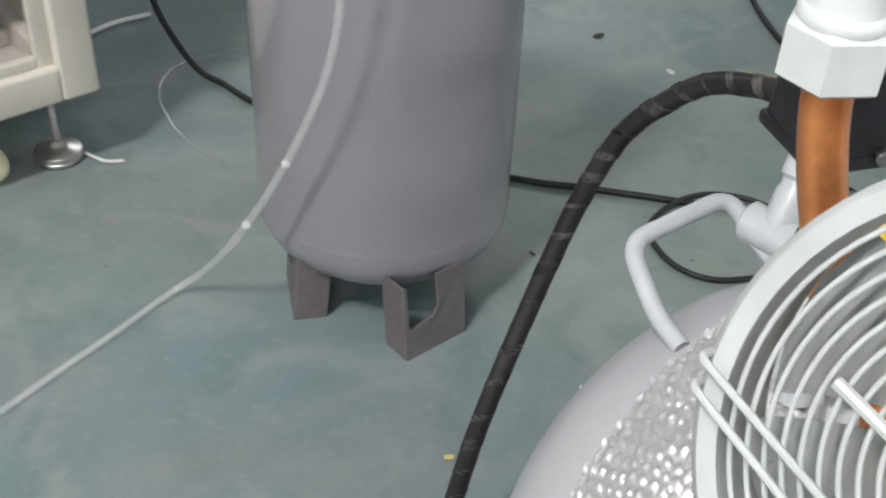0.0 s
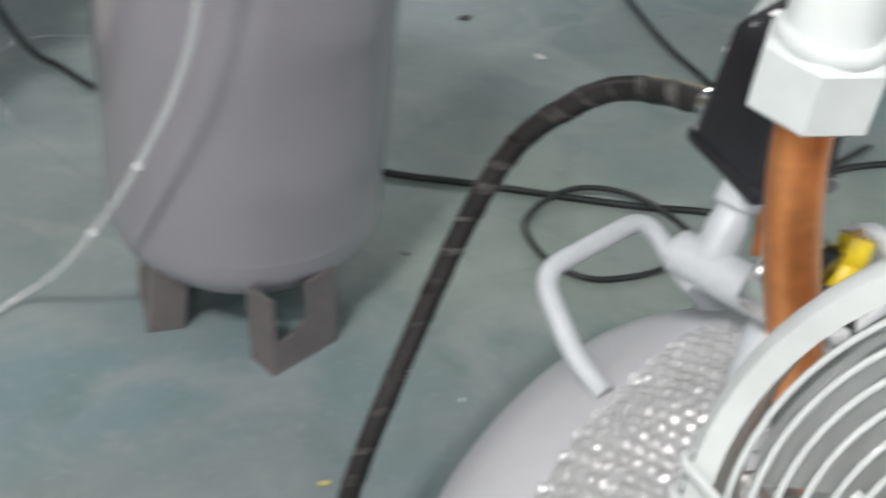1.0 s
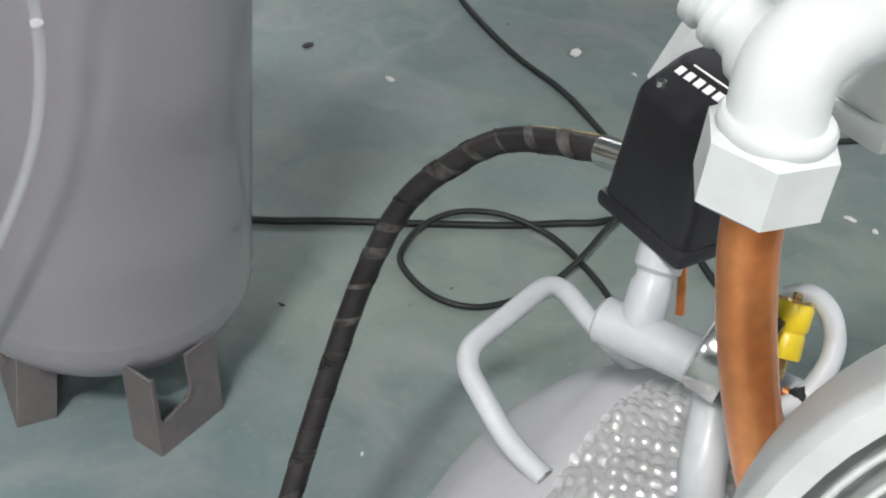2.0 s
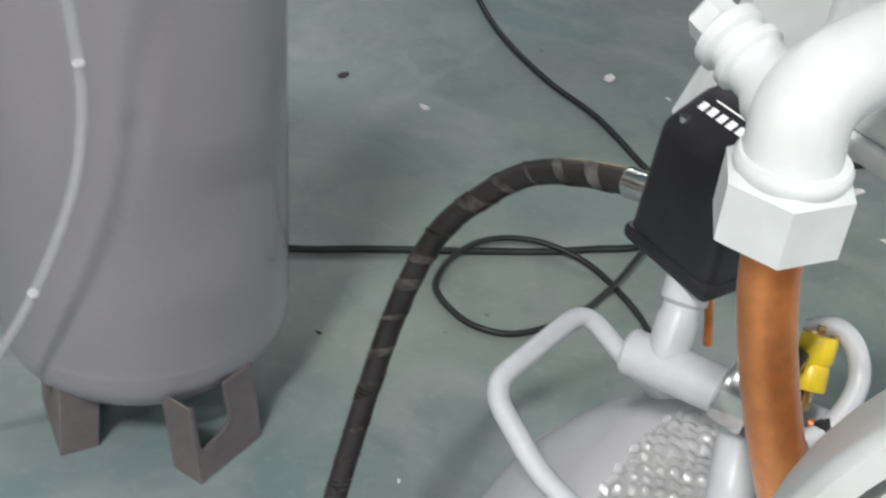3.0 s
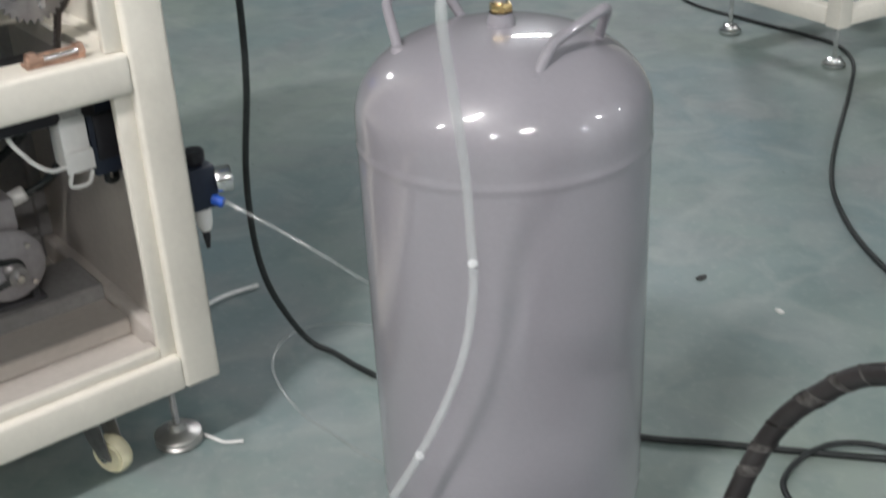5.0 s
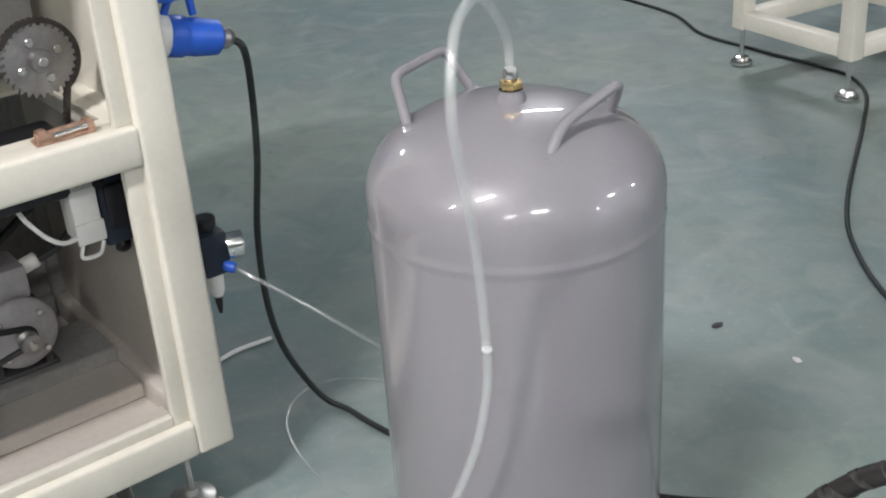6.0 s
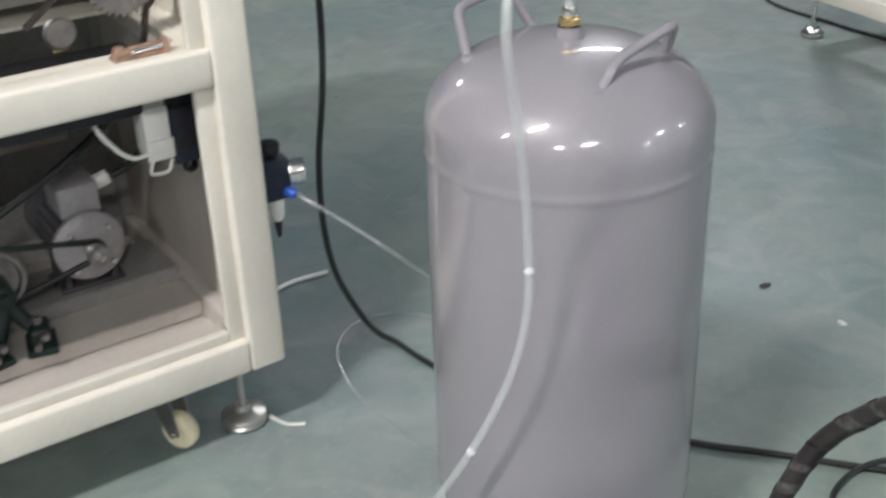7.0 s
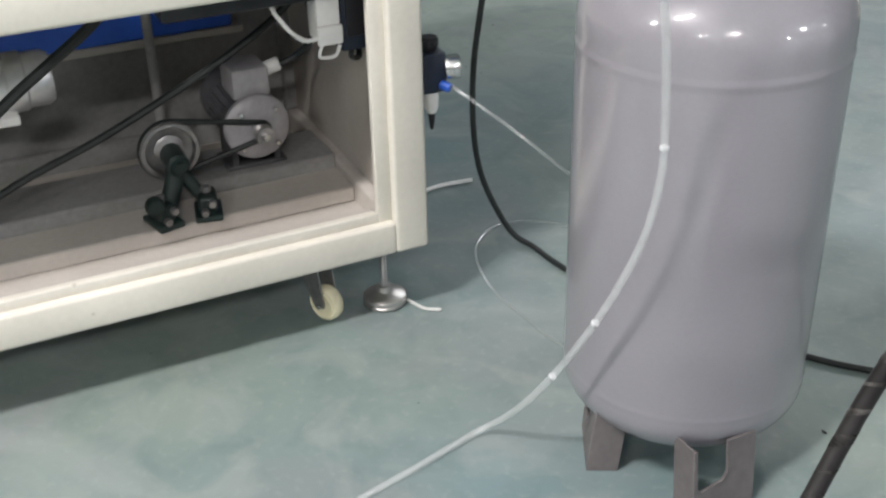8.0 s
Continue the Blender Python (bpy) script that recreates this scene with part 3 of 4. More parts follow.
belt = bmesh.new()
c1, r1, c2, r2 = Vector((-0.197, 0.300)), 0.0155, Vector((-0.362, 0.299)), 0.051
loop = []
base_a = math.atan2(*(c2 - c1).yx)
tilt = math.acos((r1 - r2) / (c2 - c1).length)
for k in range(13):
    a = base_a + tilt + (2 * math.pi - 2 * tilt) * k / 12
    loop.append((c1[0] + r1 * math.cos(a), 0.259, c1[1] + r1 * math.sin(a)))
for k in range(19):
    a = base_a - tilt + 2 * tilt * k / 18
    loop.append((c2[0] + r2 * math.cos(a), 0.259, c2[1] + r2 * math.sin(a)))
tube(loop, 0.0052, 8, closed=True, bm=belt)
tagged(part("drive_belt", belt, M_RUBBER, at=MACH), "black rubber drive belt looped over two pulleys", "belt")

# other things in the lower bay
dbelt = tube(spline([(-0.80, 0.2, 0.20), (-0.649, 0.25, 0.280), (-0.454, 0.25, 0.354), (-0.246, 0.25, 0.450), (-0.129, 0.25, 0.525), (-0.09, 0.2, 0.618)], 6), 0.007, 8)
tagged(part("black_cable", dbelt, M_RUBBER, at=MACH), "taut black cable slanting through the cabinet", "cable")
strap = tube(spline([(-0.80, 0.2, 0.30), (-0.621, 0.2, 0.445), (-0.543, 0.2, 0.5), (-0.464, 0.2, 0.555), (-0.40, 0.2, 0.618)], 6), 0.0095, 8)
tagged(part("black_cable", strap, M_RUBBER, at=MACH), "thick dark cable slanting through the cabinet", "cable")
mc = tube(spline([(-0.14, MY + 0.045, 0.394), (-0.10, MY + 0.03, 0.415), (-0.085, MY - 0.02, 0.47), (-0.11, MY - 0.07, 0.54), (-0.13, MY - 0.1, 0.618)], 8), 0.0065, 8)
tagged(part("motor_cable", mc, M_RUBBER, at=MACH), "black cable from the motor's terminal box", "cable")
cyl = thing("silver_motor", "silver cylindrical motor hung in the cabinet", "motor", MACH @ pose(-0.62, 0.33, 0.44, 0, 90, 0))
part("casing", lathe([(0, -0.12), (0.04, -0.12), (0.046, -0.11), (0.046, 0.02), (0.05, 0.024), (0.05, 0.05), (0.046, 0.054), (0.046, 0.085), (0.04, 0.095), (0, 0.095)], 32),
     M_ALU, cyl)
part("bracket", block((-0.235, -0.02, -0.06), (-0.04, 0.02, 0.02), 0.003), M_DIM_DUST, cyl)
part("flange", block((0.04, -0.055, -0.03), (0.055, 0.03, 0.03), 0.002), M_WPLAST, cyl)
relay = thing("white_relay_box", "white plastic switch box hung under the middle rail", "switch box", MACH @ pose(-0.118, 0.095, 0.546))
part("case", block((-0.020, -0.015, -0.04), (0.020, 0.03, 0.072), 0.004), M_WPLAST, relay)
part("cap", block((-0.0215, -0.02, -0.044), (0.0215, -0.013, -0.012), 0.003), M_WPLAST, relay)
part("wire", tube(spline([(-0.02, -0.018, -0.03), (-0.045, -0.02, -0.028), (-0.07, -0.01, -0.005), (-0.085, 0.01, 0.035), (-0.05, 0.02, 0.088)], 8), 0.0035, 8), M_WPLAST, relay, "thin white wire")
part("wire", tube(spline([(-0.015, -0.016, -0.044), (-0.02, -0.02, -0.06), (0.005, -0.02, -0.062), (0.016, -0.016, -0.046)], 6), 0.003, 8), M_WPLAST, relay, "thin white wire")
dark = thing("navy_sensor_box", "dark navy plastic control box beside the post", "control box", MACH @ pose(-0.066, 0.12, 0.536))
part("case", block((-0.028, -0.03, -0.055), (0.026, 0.05, 0.082), 0.005), M_NAVY, dark)
part("cover", block((-0.02, -0.034, -0.03), (0.018, -0.029, 0.04), 0.002), M_BLACK, dark)
part("cable", tube(spline([(0.0, 0, -0.055), (-0.002, 0, -0.075), (0.015, 0.01, -0.08), (0.02, 0.03, -0.055)], 6), 0.005, 8), M_RUBBER, dark)

# chain drive in the upper bay
spr = thing("sprocket", "steel chain sprocket with lightening holes", "sprocket", MACH @ pose(-0.124, 0.12, 0.763, 90))
teeth, rim = 30, []
for k in range(teeth * 4):
    a = 2 * math.pi * k / (teeth * 4)
    rr = 0.0515 if k % 4 in (0, 1) else 0.046
    rim.append((rr * math.cos(a), rr * math.sin(a)))
part("disc", plate(rim, 0.007, None, pose(0, 0, -0.0035)), M_DSTEEL, spr, smooth=False)
part("hub", lathe([(0.006, -0.004), (0.015, -0.004), (0.016, 0.012), (0.014, 0.016), (0.006, 0.016)], 24), M_DSTEEL, spr)
part("shaft", rod((0, 0, -0.12), (0, 0, 0.021), 0.0065, 14, 0.001), M_STEEL, spr)
for k in range(4):
    a = math.radians(20 + 90 * k)
    part("bolt", rod((0.028 * math.cos(a), 0.028 * math.sin(a), 0.003), (0.028 * math.cos(a), 0.028 * math.sin(a), 0.009), 0.006, 12, 0.001), M_STEEL, spr, "shiny bolt head")
chain = thing("drive_chain", "oily steel roller chain over the sprocket", "chain", MACH @ pose(-0.124, 0.12, 0.763, 90))
centres = []
for k in range(24):
    a = math.radians(-55 + 200 * k / 23)
    centres.append((0.0535 * math.cos(a), 0.0535 * math.sin(a)))
lastx, lasty = centres[-1]
for k in range(1, 14):
    centres.append((lastx - 0.0075 * k, lasty - 0.0056 * k))
fx, fy = centres[0]
head = [(fx - 0.002 * k, fy - 0.0088 * k) for k in range(6, 0, -1)]
centres = head + centres
side = plate([(0.0052 * math.cos(t), 0.0036 * math.sin(t)) for t in np.linspace(0, 2 * math.pi, 9)[:-1]], 0.0015)
link_bm = bmesh.new()
merged(moved(side, pose(0, 0, -0.006)), link_bm)
block((-0.0052, -0.0034, 0.0045), (0.0052, 0.0034, 0.006), 0, 1, link_bm)
rod((-0.003, 0, -0.006), (-0.003, 0, 0.0065), 0.0028, 8, 0, link_bm)
link_me = bpy.data.meshes.new("link")
link_bm.to_mesh(link_me)
link_bm.free()
link_me.materials.append(M_CHAIN)
for (ax, ay), (bx, by) in zip(centres, centres[1:]):
    ob = new("link", link_me)
    ob.parent = chain
    ob.matrix_basis = pose((ax + bx) / 2, (ay + by) / 2, 0.0, 0, 0, math.degrees(math.atan2(by - ay, bx - ax)))
ten = thing("chain_tensioner", "oily brown steel clamp lying on the middle rail", "clamp", MACH @ pose(-0.14, 0.03, ZM1))
part("cylinder", rod((-0.038, 0.0, 0.009), (0.036, 0.004, 0.010), 0.008, 16, 0.002), M_CARD, ten)
part("saddle", block((-0.04, -0.006, 0.0), (0.04, 0.02, 0.006), 0.002), M_CARD, ten)
part("pin", rod((-0.018, -0.009, 0.012), (0.03, -0.006, 0.013), 0.0035, 10), M_STEEL, ten, "bright steel pin")
for x in (-0.03, 0.034):
    part("nut", rod((x - 0.005, 0.002, 0.01), (x + 0.005, 0.003, 0.01), 0.0115, 6), M_CARD, ten)
# added black block that makes the deck slot look dark inside
slot_fill = thing("gearbox", "black block added beneath the deck slot for its dark depth", "gearbox", MACH @ pose(-0.18, 0.13, 0.575))
part("case", block((-0.2, -0.05, 0.0), (0.1, 0.165, 0.05), 0.008), M_BLACK, slot_fill)
idler = thing("idler_sprocket", "small oily idler beside the chain", "sprocket", MACH @ pose(-0.215, 0.14, 0.70, 90))
part("wheel", lathe([(0, -0.006), (0.02, -0.006), (0.024, 0), (0.02, 0.006), (0, 0.006)], 20), M_DSTEEL, idler)
part("arm", block((-0.012, -0.03, -0.012), (0.012, 0.0, -0.006), 0.002), M_BRASS, idler)

# air regulator on the cabinet's side
reg = thing("air_regulator", "dark air filter regulator with a chrome gauge on the cabinet's side", "regulator", MACH @ pose(0.047, 0.06, 0.445))
part("bracket", block((-0.047, -0.015, -0.01), (-0.012, 0.02, 0.006), 0.002), M_BLACK, reg)
part("body", block((-0.022, -0.02, -0.045), (0.022, 0.022, 0.025), 0.006), M_NAVY, reg)
part("knob", lathe([(0, 0), (0.011, 0), (0.012, 0.004), (0.0155, 0.008), (0.0165, 0.011), (0.0165, 0.021), (0.014, 0.024), (0, 0.0245)], 20), M_BLACK, reg, "black adjusting knob", at=pose(-0.002, 0, 0.025))
part("gauge", lathe([(0, 0), (0.012, 0), (0.0195, 0.004), (0.0205, 0.01), (0.0205, 0.026), (0.018, 0.029), (0.017, 0.026), (0, 0.026)], 28), M_STEEL, reg, "chrome pressure gauge",
     at=aim((0.018, -0.012, -0.004), (0.078, -0.035, 0.0)))
part("push_fitting", rod((0.010, -0.016, -0.030), (0.022, -0.030, -0.036), 0.0085, 14, 0.002), M_BLUE, reg, "blue push-in fitting")
part("bowl", lathe([(0, -0.04), (0.008, -0.04), (0.012, -0.03), (0.0135, 0), (0, 0)], 20), M_WPLAST, reg, "milky filter bowl", at=pose(0, 0, -0.045))
part("drain", lathe([(0, -0.032), (0.003, -0.03), (0.006, -0.01), (0.006, 0), (0, 0)], 12), M_BLACK, reg, at=pose(0, 0, -0.085))
thin = thing("clear_hose", "thin transparent hose sagging from the air regulator behind the tank", "hose", pose(0, 0, 0))
reg_out = MACH @ Vector((0.075, 0.028, 0.408))
raw_part("hose_wall", clear_tube(spline([reg_out, (-0.455, 0.118, 0.428), (-0.355, 0.127, 0.374), (-0.223, 0.16, 0.277), (-0.101, 0.21, 0.182), (0.02, 0.235, 0.08), (0.07, 0.26, 0.006), (0.02, 0.34, 0.005)], 10), 0.0038, 0.0012), M_THIN, thin)

# power plug and its cable
plug = thing("power_plug", "blue industrial power plug in a white socket on the cabinet's side", "plug", MACH @ pose(-0.012, 0.06, 0.783, 0, 104, -4) @ Matrix.Scale(0.94, 4))
part("socket", lathe([(0, 0), (0.034, 0), (0.036, 0.004), (0.036, 0.03), (0.031, 0.034), (0.031, 0.05), (0, 0.05)], 28), M_WPLAST, plug, "white socket housing")
part("plug_body", lathe([(0, 0), (0.03, 0), (0.031, 0.004), (0.031, 0.03), (0.028, 0.034), (0.029, 0.05), (0.026, 0.085), (0.018, 0.092), (0, 0.092)], 28), M_BLUE, plug, at=pose(0, 0, 0.045))
part("cord_grip", lathe([(0, 0), (0.016, 0), (0.0165, 0.012), (0.009, 0.022), (0, 0.022)], 18), M_DSTEEL, plug, "grey cord grip", at=pose(0, 0, 0.135))
lid = tube(rounded([(-0.03, 0.0, 0.045), (-0.055, 0.0, 0.05), (-0.062, 0.0, 0.08), (-0.033, 0, 0.09)], 0.01), 0.006, 10)
block((-0.075, -0.028, 0.018), (-0.05, 0.028, 0.05), 0.006, 2, lid)
part("hinged_lid", lid, M_BLUE, plug, "blue hinged lid")
cord_start = plug.matrix_basis @ Vector((0, 0, 0.15))
cable = thing("power_cable", "black rubber power cable from the plug across the floor", "cable", pose(0, 0, 0))
floor_run = [(-0.445, 0.388, 0.006), (-0.38, 0.353, 0.006), (-0.28, 0.313, 0.006), (-0.10, 0.275, 0.006), (0.138, 0.277, 0.006), (0.234, 0.289, 0.006), (0.318, 0.298, 0.006),
             (0.419, 0.308, 0.006), (0.523, 0.321, 0.006), (0.60, 0.338, 0.006), (0.665, 0.352, 0.006), (0.74, 0.40, 0.006), (0.80, 0.5, 0.006), (0.95, 0.6, 0.006), (1.3, 0.7, 0.006), (2.2, 0.8, 0.006)]
hang = [cord_start, cord_start + Vector((0.014, 0.012, -0.018)), (-0.478, 0.262, 0.66), (-0.488, 0.268, 0.55), (-0.51, 0.272, 0.412), (-0.526, 0.296, 0.28), (-0.530, 0.330, 0.17), (-0.517, 0.375, 0.07), (-0.49, 0.393, 0.018)]
part("sheath", tube(spline(hang + floor_run, 8), 0.0056, 10), M_RUBBER, cable)

# floor cables -----------------------------------------------------------
coil = thing("coiled_cable", "thin black cable lying in a loose loop on the floor", "cable", pose(0, 0, 0))
coil_pts = [(0.90, 0.62, 0.017), (0.78, 0.47, 0.017), (0.686, 0.348, 0.019), (0.621, 0.24, 0.017), (0.57, 0.18, 0.008), (0.518, 0.142, 0.006), (0.462, 0.121, 0.006), (0.407, 0.138, 0.006), (0.366, 0.189, 0.006), (0.359, 0.233, 0.006),
            (0.386, 0.292, 0.010), (0.436, 0.325, 0.018), (0.506, 0.329, 0.019), (0.574, 0.301, 0.012), (0.621, 0.247, 0.006), (0.66, 0.162, 0.006), (0.68, 0.05, 0.006), (0.70, -0.1, 0.006), (0.74, -0.22, 0.006)]
part("sheath", tube(spline(coil_pts, 8), 0.0046, 10), M_RUBBER, coil)
far = thing("floor_cable", "black cable snaking across the floor under the far frame", "cable", pose(0, 0, 0))
far_pts = [(-0.9, 3.6, 0.006), (-0.55, 3.3, 0.006), (-0.27, 3.05, 0.006), (-0.13, 2.805, 0.006), (0.075, 2.639, 0.006), (0.277, 2.491, 0.006), (0.365, 2.41, 0.006), (0.415, 2.25, 0.006), (0.412, 2.0, 0.006), (0.388, 1.6, 0.006), (0.386, 1.38, 0.006), (0.405, 1.233, 0.006),
           (0.455, 1.056, 0.006), (0.545, 0.872, 0.006), (0.632, 0.745, 0.006), (0.705, 0.582, 0.006), (0.76, 0.45, 0.019), (0.80, 0.3, 0.006), (0.86, 0.1, 0.006)]
part("sheath", tube(spline(far_pts, 8), 0.0056, 10), M_RUBBER, far)
scrap = thing("hose_offcut", "thin milky plastic hose lying on the floor behind the cabinet foot", "hose", pose(0, 0, 0))
raw_part("hose_wall", clear_tube(spline([(-0.80, 0.40, 0.006), (-0.77, 0.47, 0.006), (-0.746, 0.53, 0.006), (-0.70, 0.588, 0.006)], 8), 0.0042, 0.0012), M_CHIP, scrap)
loop = thing("hose_offcut", "thin transparent hose curled on the floor beside the tank", "hose", pose(0, 0, 0))
raw_part("hose_wall", clear_tube(spline([(-0.40, 0.478, 0.0145), (-0.46, 0.480, 0.0135), (-0.525, 0.462, 0.007), (-0.556, 0.41, 0.005), (-0.542, 0.33, 0.005), (-0.49, 0.258, 0.005), (-0.419, 0.196, 0.005), (-0.345, 0.157, 0.005), (-0.286, 0.124, 0.005), (-0.22, 0.10, 0.005)], 8), 0.0036, 0.0011), M_THIN, loop)
bit = thing("hose_offcut", "short white plastic strip beside the levelling foot", "strip", pose(0, 0, 0))
raw_part("hose_wall", tube(spline([(-0.556, 0.104, 0.004), (-0.535, 0.098, 0.004), (-0.512, 0.094, 0.004), (-0.485, 0.105, 0.004)], 6), 0.003, 8), M_CHIP, bit)


def crumb(x, y, size, mat, label, seed):
    rng = random.Random(seed)
    own = bmesh.new()
    bmesh.ops.create_icosphere(own, subdivisions=1, radius=1)
    for v in own.verts:
        k = 0.7 + 0.5 * rng.random()
        v.co = Vector((v.co.x * size * 1.25 * k, v.co.y * size * 0.7 * k, max(-0.2, v.co.z) * size * 0.45 * k + size * 0.1))
    tagged(part("debris", own, mat, at=pose(x, y, 0.001, 0, 0, rng.random() * 180)), label, "debris")


for i, (x, y, s, mat, lab) in enumerate((
        (0.157, 0.833, 0.012, M_DCHIP, "small dark crumb of dirt on the floor"), (0.316, 0.737, 0.010, M_CHIP, "small white paper scrap on the floor"),
        (0.667, 0.905, 0.017, M_CHIP, "white paper scrap on the floor"), (0.202, 0.097, 0.005, M_DCHIP, "tiny dark crumb on the floor"),
        (0.203, -0.334, 0.007, M_STRAW, "tiny straw-coloured shaving on the floor"), (0.33, -0.16, 0.003, M_CHIP, "tiny pale crumb on the floor"),
        (1.079, 0.426, 0.011, M_CHIP, "white paper scrap on the floor"), (1.113, 0.398, 0.009, M_CHIP, "small white paper scrap on the floor"),
        (1.068, 0.571, 0.013, M_CHIP, "white paper scrap on the floor"), (0.774, 0.845, 0.007, M_CHIP, "small white paper scrap on the floor"))):
    crumb(x, y, s, mat, lab, i)

# far machine frame ------------------------------------------------------
FAR_A, FAR_B = Vector((0.034, 2.50, 0)), Vector((0.362, 2.212, 0))
fdir = (FAR_B - FAR_A).normalized()
fang = math.degrees(math.atan2(fdir.y, fdir.x))
farm = thing("work_stand", "cream steel work stand on bright levelling feet, standing behind", "machine", Matrix.Translation(FAR_A) @ pose(0, 0, 0, 0, 0, fang))
fl = (FAR_B - FAR_A).length
for x, y in ((0, 0), (fl, 0), (0, 0.5), (fl, 0.5)):
    part("post", block((x - 0.026, y - 0.026, 0.12), (x + 0.026, y + 0.026, 1.3), 0.006), M_CREAM, farm)
    lv = part("levelling_foot", lathe([(0, 0), (0.031, 0), (0.035, 0.003), (0.035, 0.010), (0.031, 0.014), (0.026, 0.016), (0.022, 0.026), (0.011, 0.03), (0, 0.03)], 28),
              M_STEEL, farm, "bright steel levelling foot", at=pose(x, y, 0.002))
    part("threaded_stem", rod((0, 0, 0.02), (0, 0, 0.125), 0.0075, 12), M_STEEL, lv)
for a, b in (((0.026, -0.026, 0.125), (fl - 0.026, 0.026, 0.178)), ((0.026, 0.474, 0.125), (fl - 0.026, 0.526, 0.178)), ((fl - 0.026, 0.026, 0.125), (fl + 0.025, 0.474, 0.178)),
             ((-0.025, 0.026, 0.125), (0.026, 0.474, 0.178)), ((0.026, -0.026, 1.25), (fl - 0.026, 0.026, 1.3)), ((0.026, 0.474, 1.25), (fl - 0.026, 0.526, 1.3))):
    part("rail", block(a, b, 0.006), M_CREAM, farm)

# air compressor ---------------------------------------------------------
comp = thing("air_compressor", "pale grey air compressor on a lying tank with fan guard", "compressor", pose(0, 0, 0))
CT = Vector((0.598, -0.627, 0.32))
prof = []
for i in range(33):
    a = -math.pi / 2 + math.pi * i / 32
    prof.append((0.237 * abs(math.cos(a)) ** 0.92, 0.30 * math.copysign(abs(math.sin(a)) ** 0.98, math.sin(a))))
prof[0], prof[-1] = (0, -0.30), (0, 0.30)
prof = [(r_, z_ if z_ < 0 else 0.55 * z_) for r_, z_ in prof]
part("pressure_tank", lathe(prof, 64, None, pose(*CT, 0, 90, 57.0)), M_CTANK, comp, "silver-grey enamelled lying pressure tank")
for s in (-0.14, 0.08):
    foot = pose(*CT, 0, 0, 57.0)
    part("foot", block((s - 0.03, -0.15, -0.319), (s + 0.03, 0.15, -0.16), 0.006), M_CTANK, comp, at=foot)
pts = [(0.445, -0.6286, 0.508), (0.422, -0.604, 0.512), (0.389, -0.555, 0.536), (0.455, -0.478, 0.545), (0.490, -0.504, 0.518), (0.524, -0.540, 0.512)]
bar = part("handle", tube(rounded(pts, 0.02), 0.0073, 16), M_PIPE, comp, "pale grey bent tube handle")
part("cut_end", rod(Vector(pts[0]), Vector(pts[0]) + (Vector(pts[0]) - Vector(pts[1])).normalized() * 0.001, 0.0060, 16), M_DSTEEL, bar, "bare cut tube end")


def hexnut(r, h, chamfer, seg=6):
    """Hexagon nut with turned chamfers."""
    own = lathe([(0, 0), (r * 0.86, 0), (r, chamfer), (r, h - chamfer), (r * 0.86, h), (0, h)], seg)
    return own


# discharge line: copper pipe, union nut, cast elbow
cu = [(0.488, -0.706, 0.800), (0.489, -0.709, 0.765), (0.494, -0.712, 0.735), (0.503, -0.715, 0.700), (0.516, -0.718, 0.660), (0.535, -0.722, 0.612), (0.565, -0.728, 0.56), (0.60, -0.735, 0.53)]
part("copper_pipe", tube(spline(cu, 8), 0.0135, 28), M_COPPER, comp, "bent copper discharge pipe with a worn sheen")
nut = part("union_nut", hexnut(0.0295, 0.034, 0.003), M_WHITE, comp, "pale painted hexagon union nut", at=pose(0.4875, -0.7045, 0.776, 0, 0, 22))
part("washer", lathe([(0.0, 0), (0.0235, 0), (0.0245, 0.002), (0.0245, 0.006), (0.023, 0.008), (0, 0.008)], 32), M_WHITE, nut, at=pose(0, 0, 0.032))
el = [(0.4875, -0.7045, 0.806), (0.4868, -0.702, 0.818), (0.489, -0.696, 0.834), (0.503, -0.685, 0.845), (0.530, -0.669, 0.851), (0.57, -0.648, 0.858), (0.62, -0.62, 0.866)]
elbow = part("cast_elbow", tube(spline(el, 8), 0.0205, 28), M_WHITE, comp, "pale painted cast elbow")
part("collar", lathe([(0, 0), (0.0225, 0), (0.0235, 0.003), (0.0235, 0.012), (0.0225, 0.014), (0, 0.014)], 32), M_WHITE, elbow, at=aim((0.585, -0.640, 0.860), (0.62, -0.62, 0.866)))
tee = part("tee_branch", lathe([(0, 0), (0.019, 0), (0.0185, 0.014), (0.0145, 0.02), (0.0145, 0.028), (0.017, 0.030), (0.017, 0.034), (0.0135, 0.036), (0.0135, 0.04), (0.0165, 0.042), (0.0165, 0.048),
                                (0.011, 0.05), (0.0, 0.05)], 24), M_WHITE, comp, "ribbed side branch of the elbow", at=aim((0.490, -0.683, 0.826), (0.459, -0.641, 0.842)))
part("plug_head", hexnut(0.0115, 0.012, 0.0015), M_WHITE, tee, "hexagon plug", at=pose(0, 0, 0.05))

# pump block behind the elbow
pump = part("pump_block", block((0, 0, 0), (0.20, 0.075, 0.15), 0.010, 3), M_WHITE, comp, "pale painted pump casting", at=pose(0.575, -0.615, 0.760, 0, 0, 34))
for k in range(5):
    part("rib", block((0.012 + k * 0.038, -0.009, 0.012), (0.019 + k * 0.038, 0.002, 0.14), 0.002, 1), M_WHITE, pump)
part("valve_plate", block((-0.004, -0.004, -0.010), (0.204, 0.079, 0.002), 0.003), M_WHITE, pump)
for x, y in product((0.02, 0.18), (0.015, 0.06)):
    part("bolt", hexnut(0.008, 0.01, 0.001), M_STEEL, pump, "steel bolt head", at=pose(x, y, 0.15))
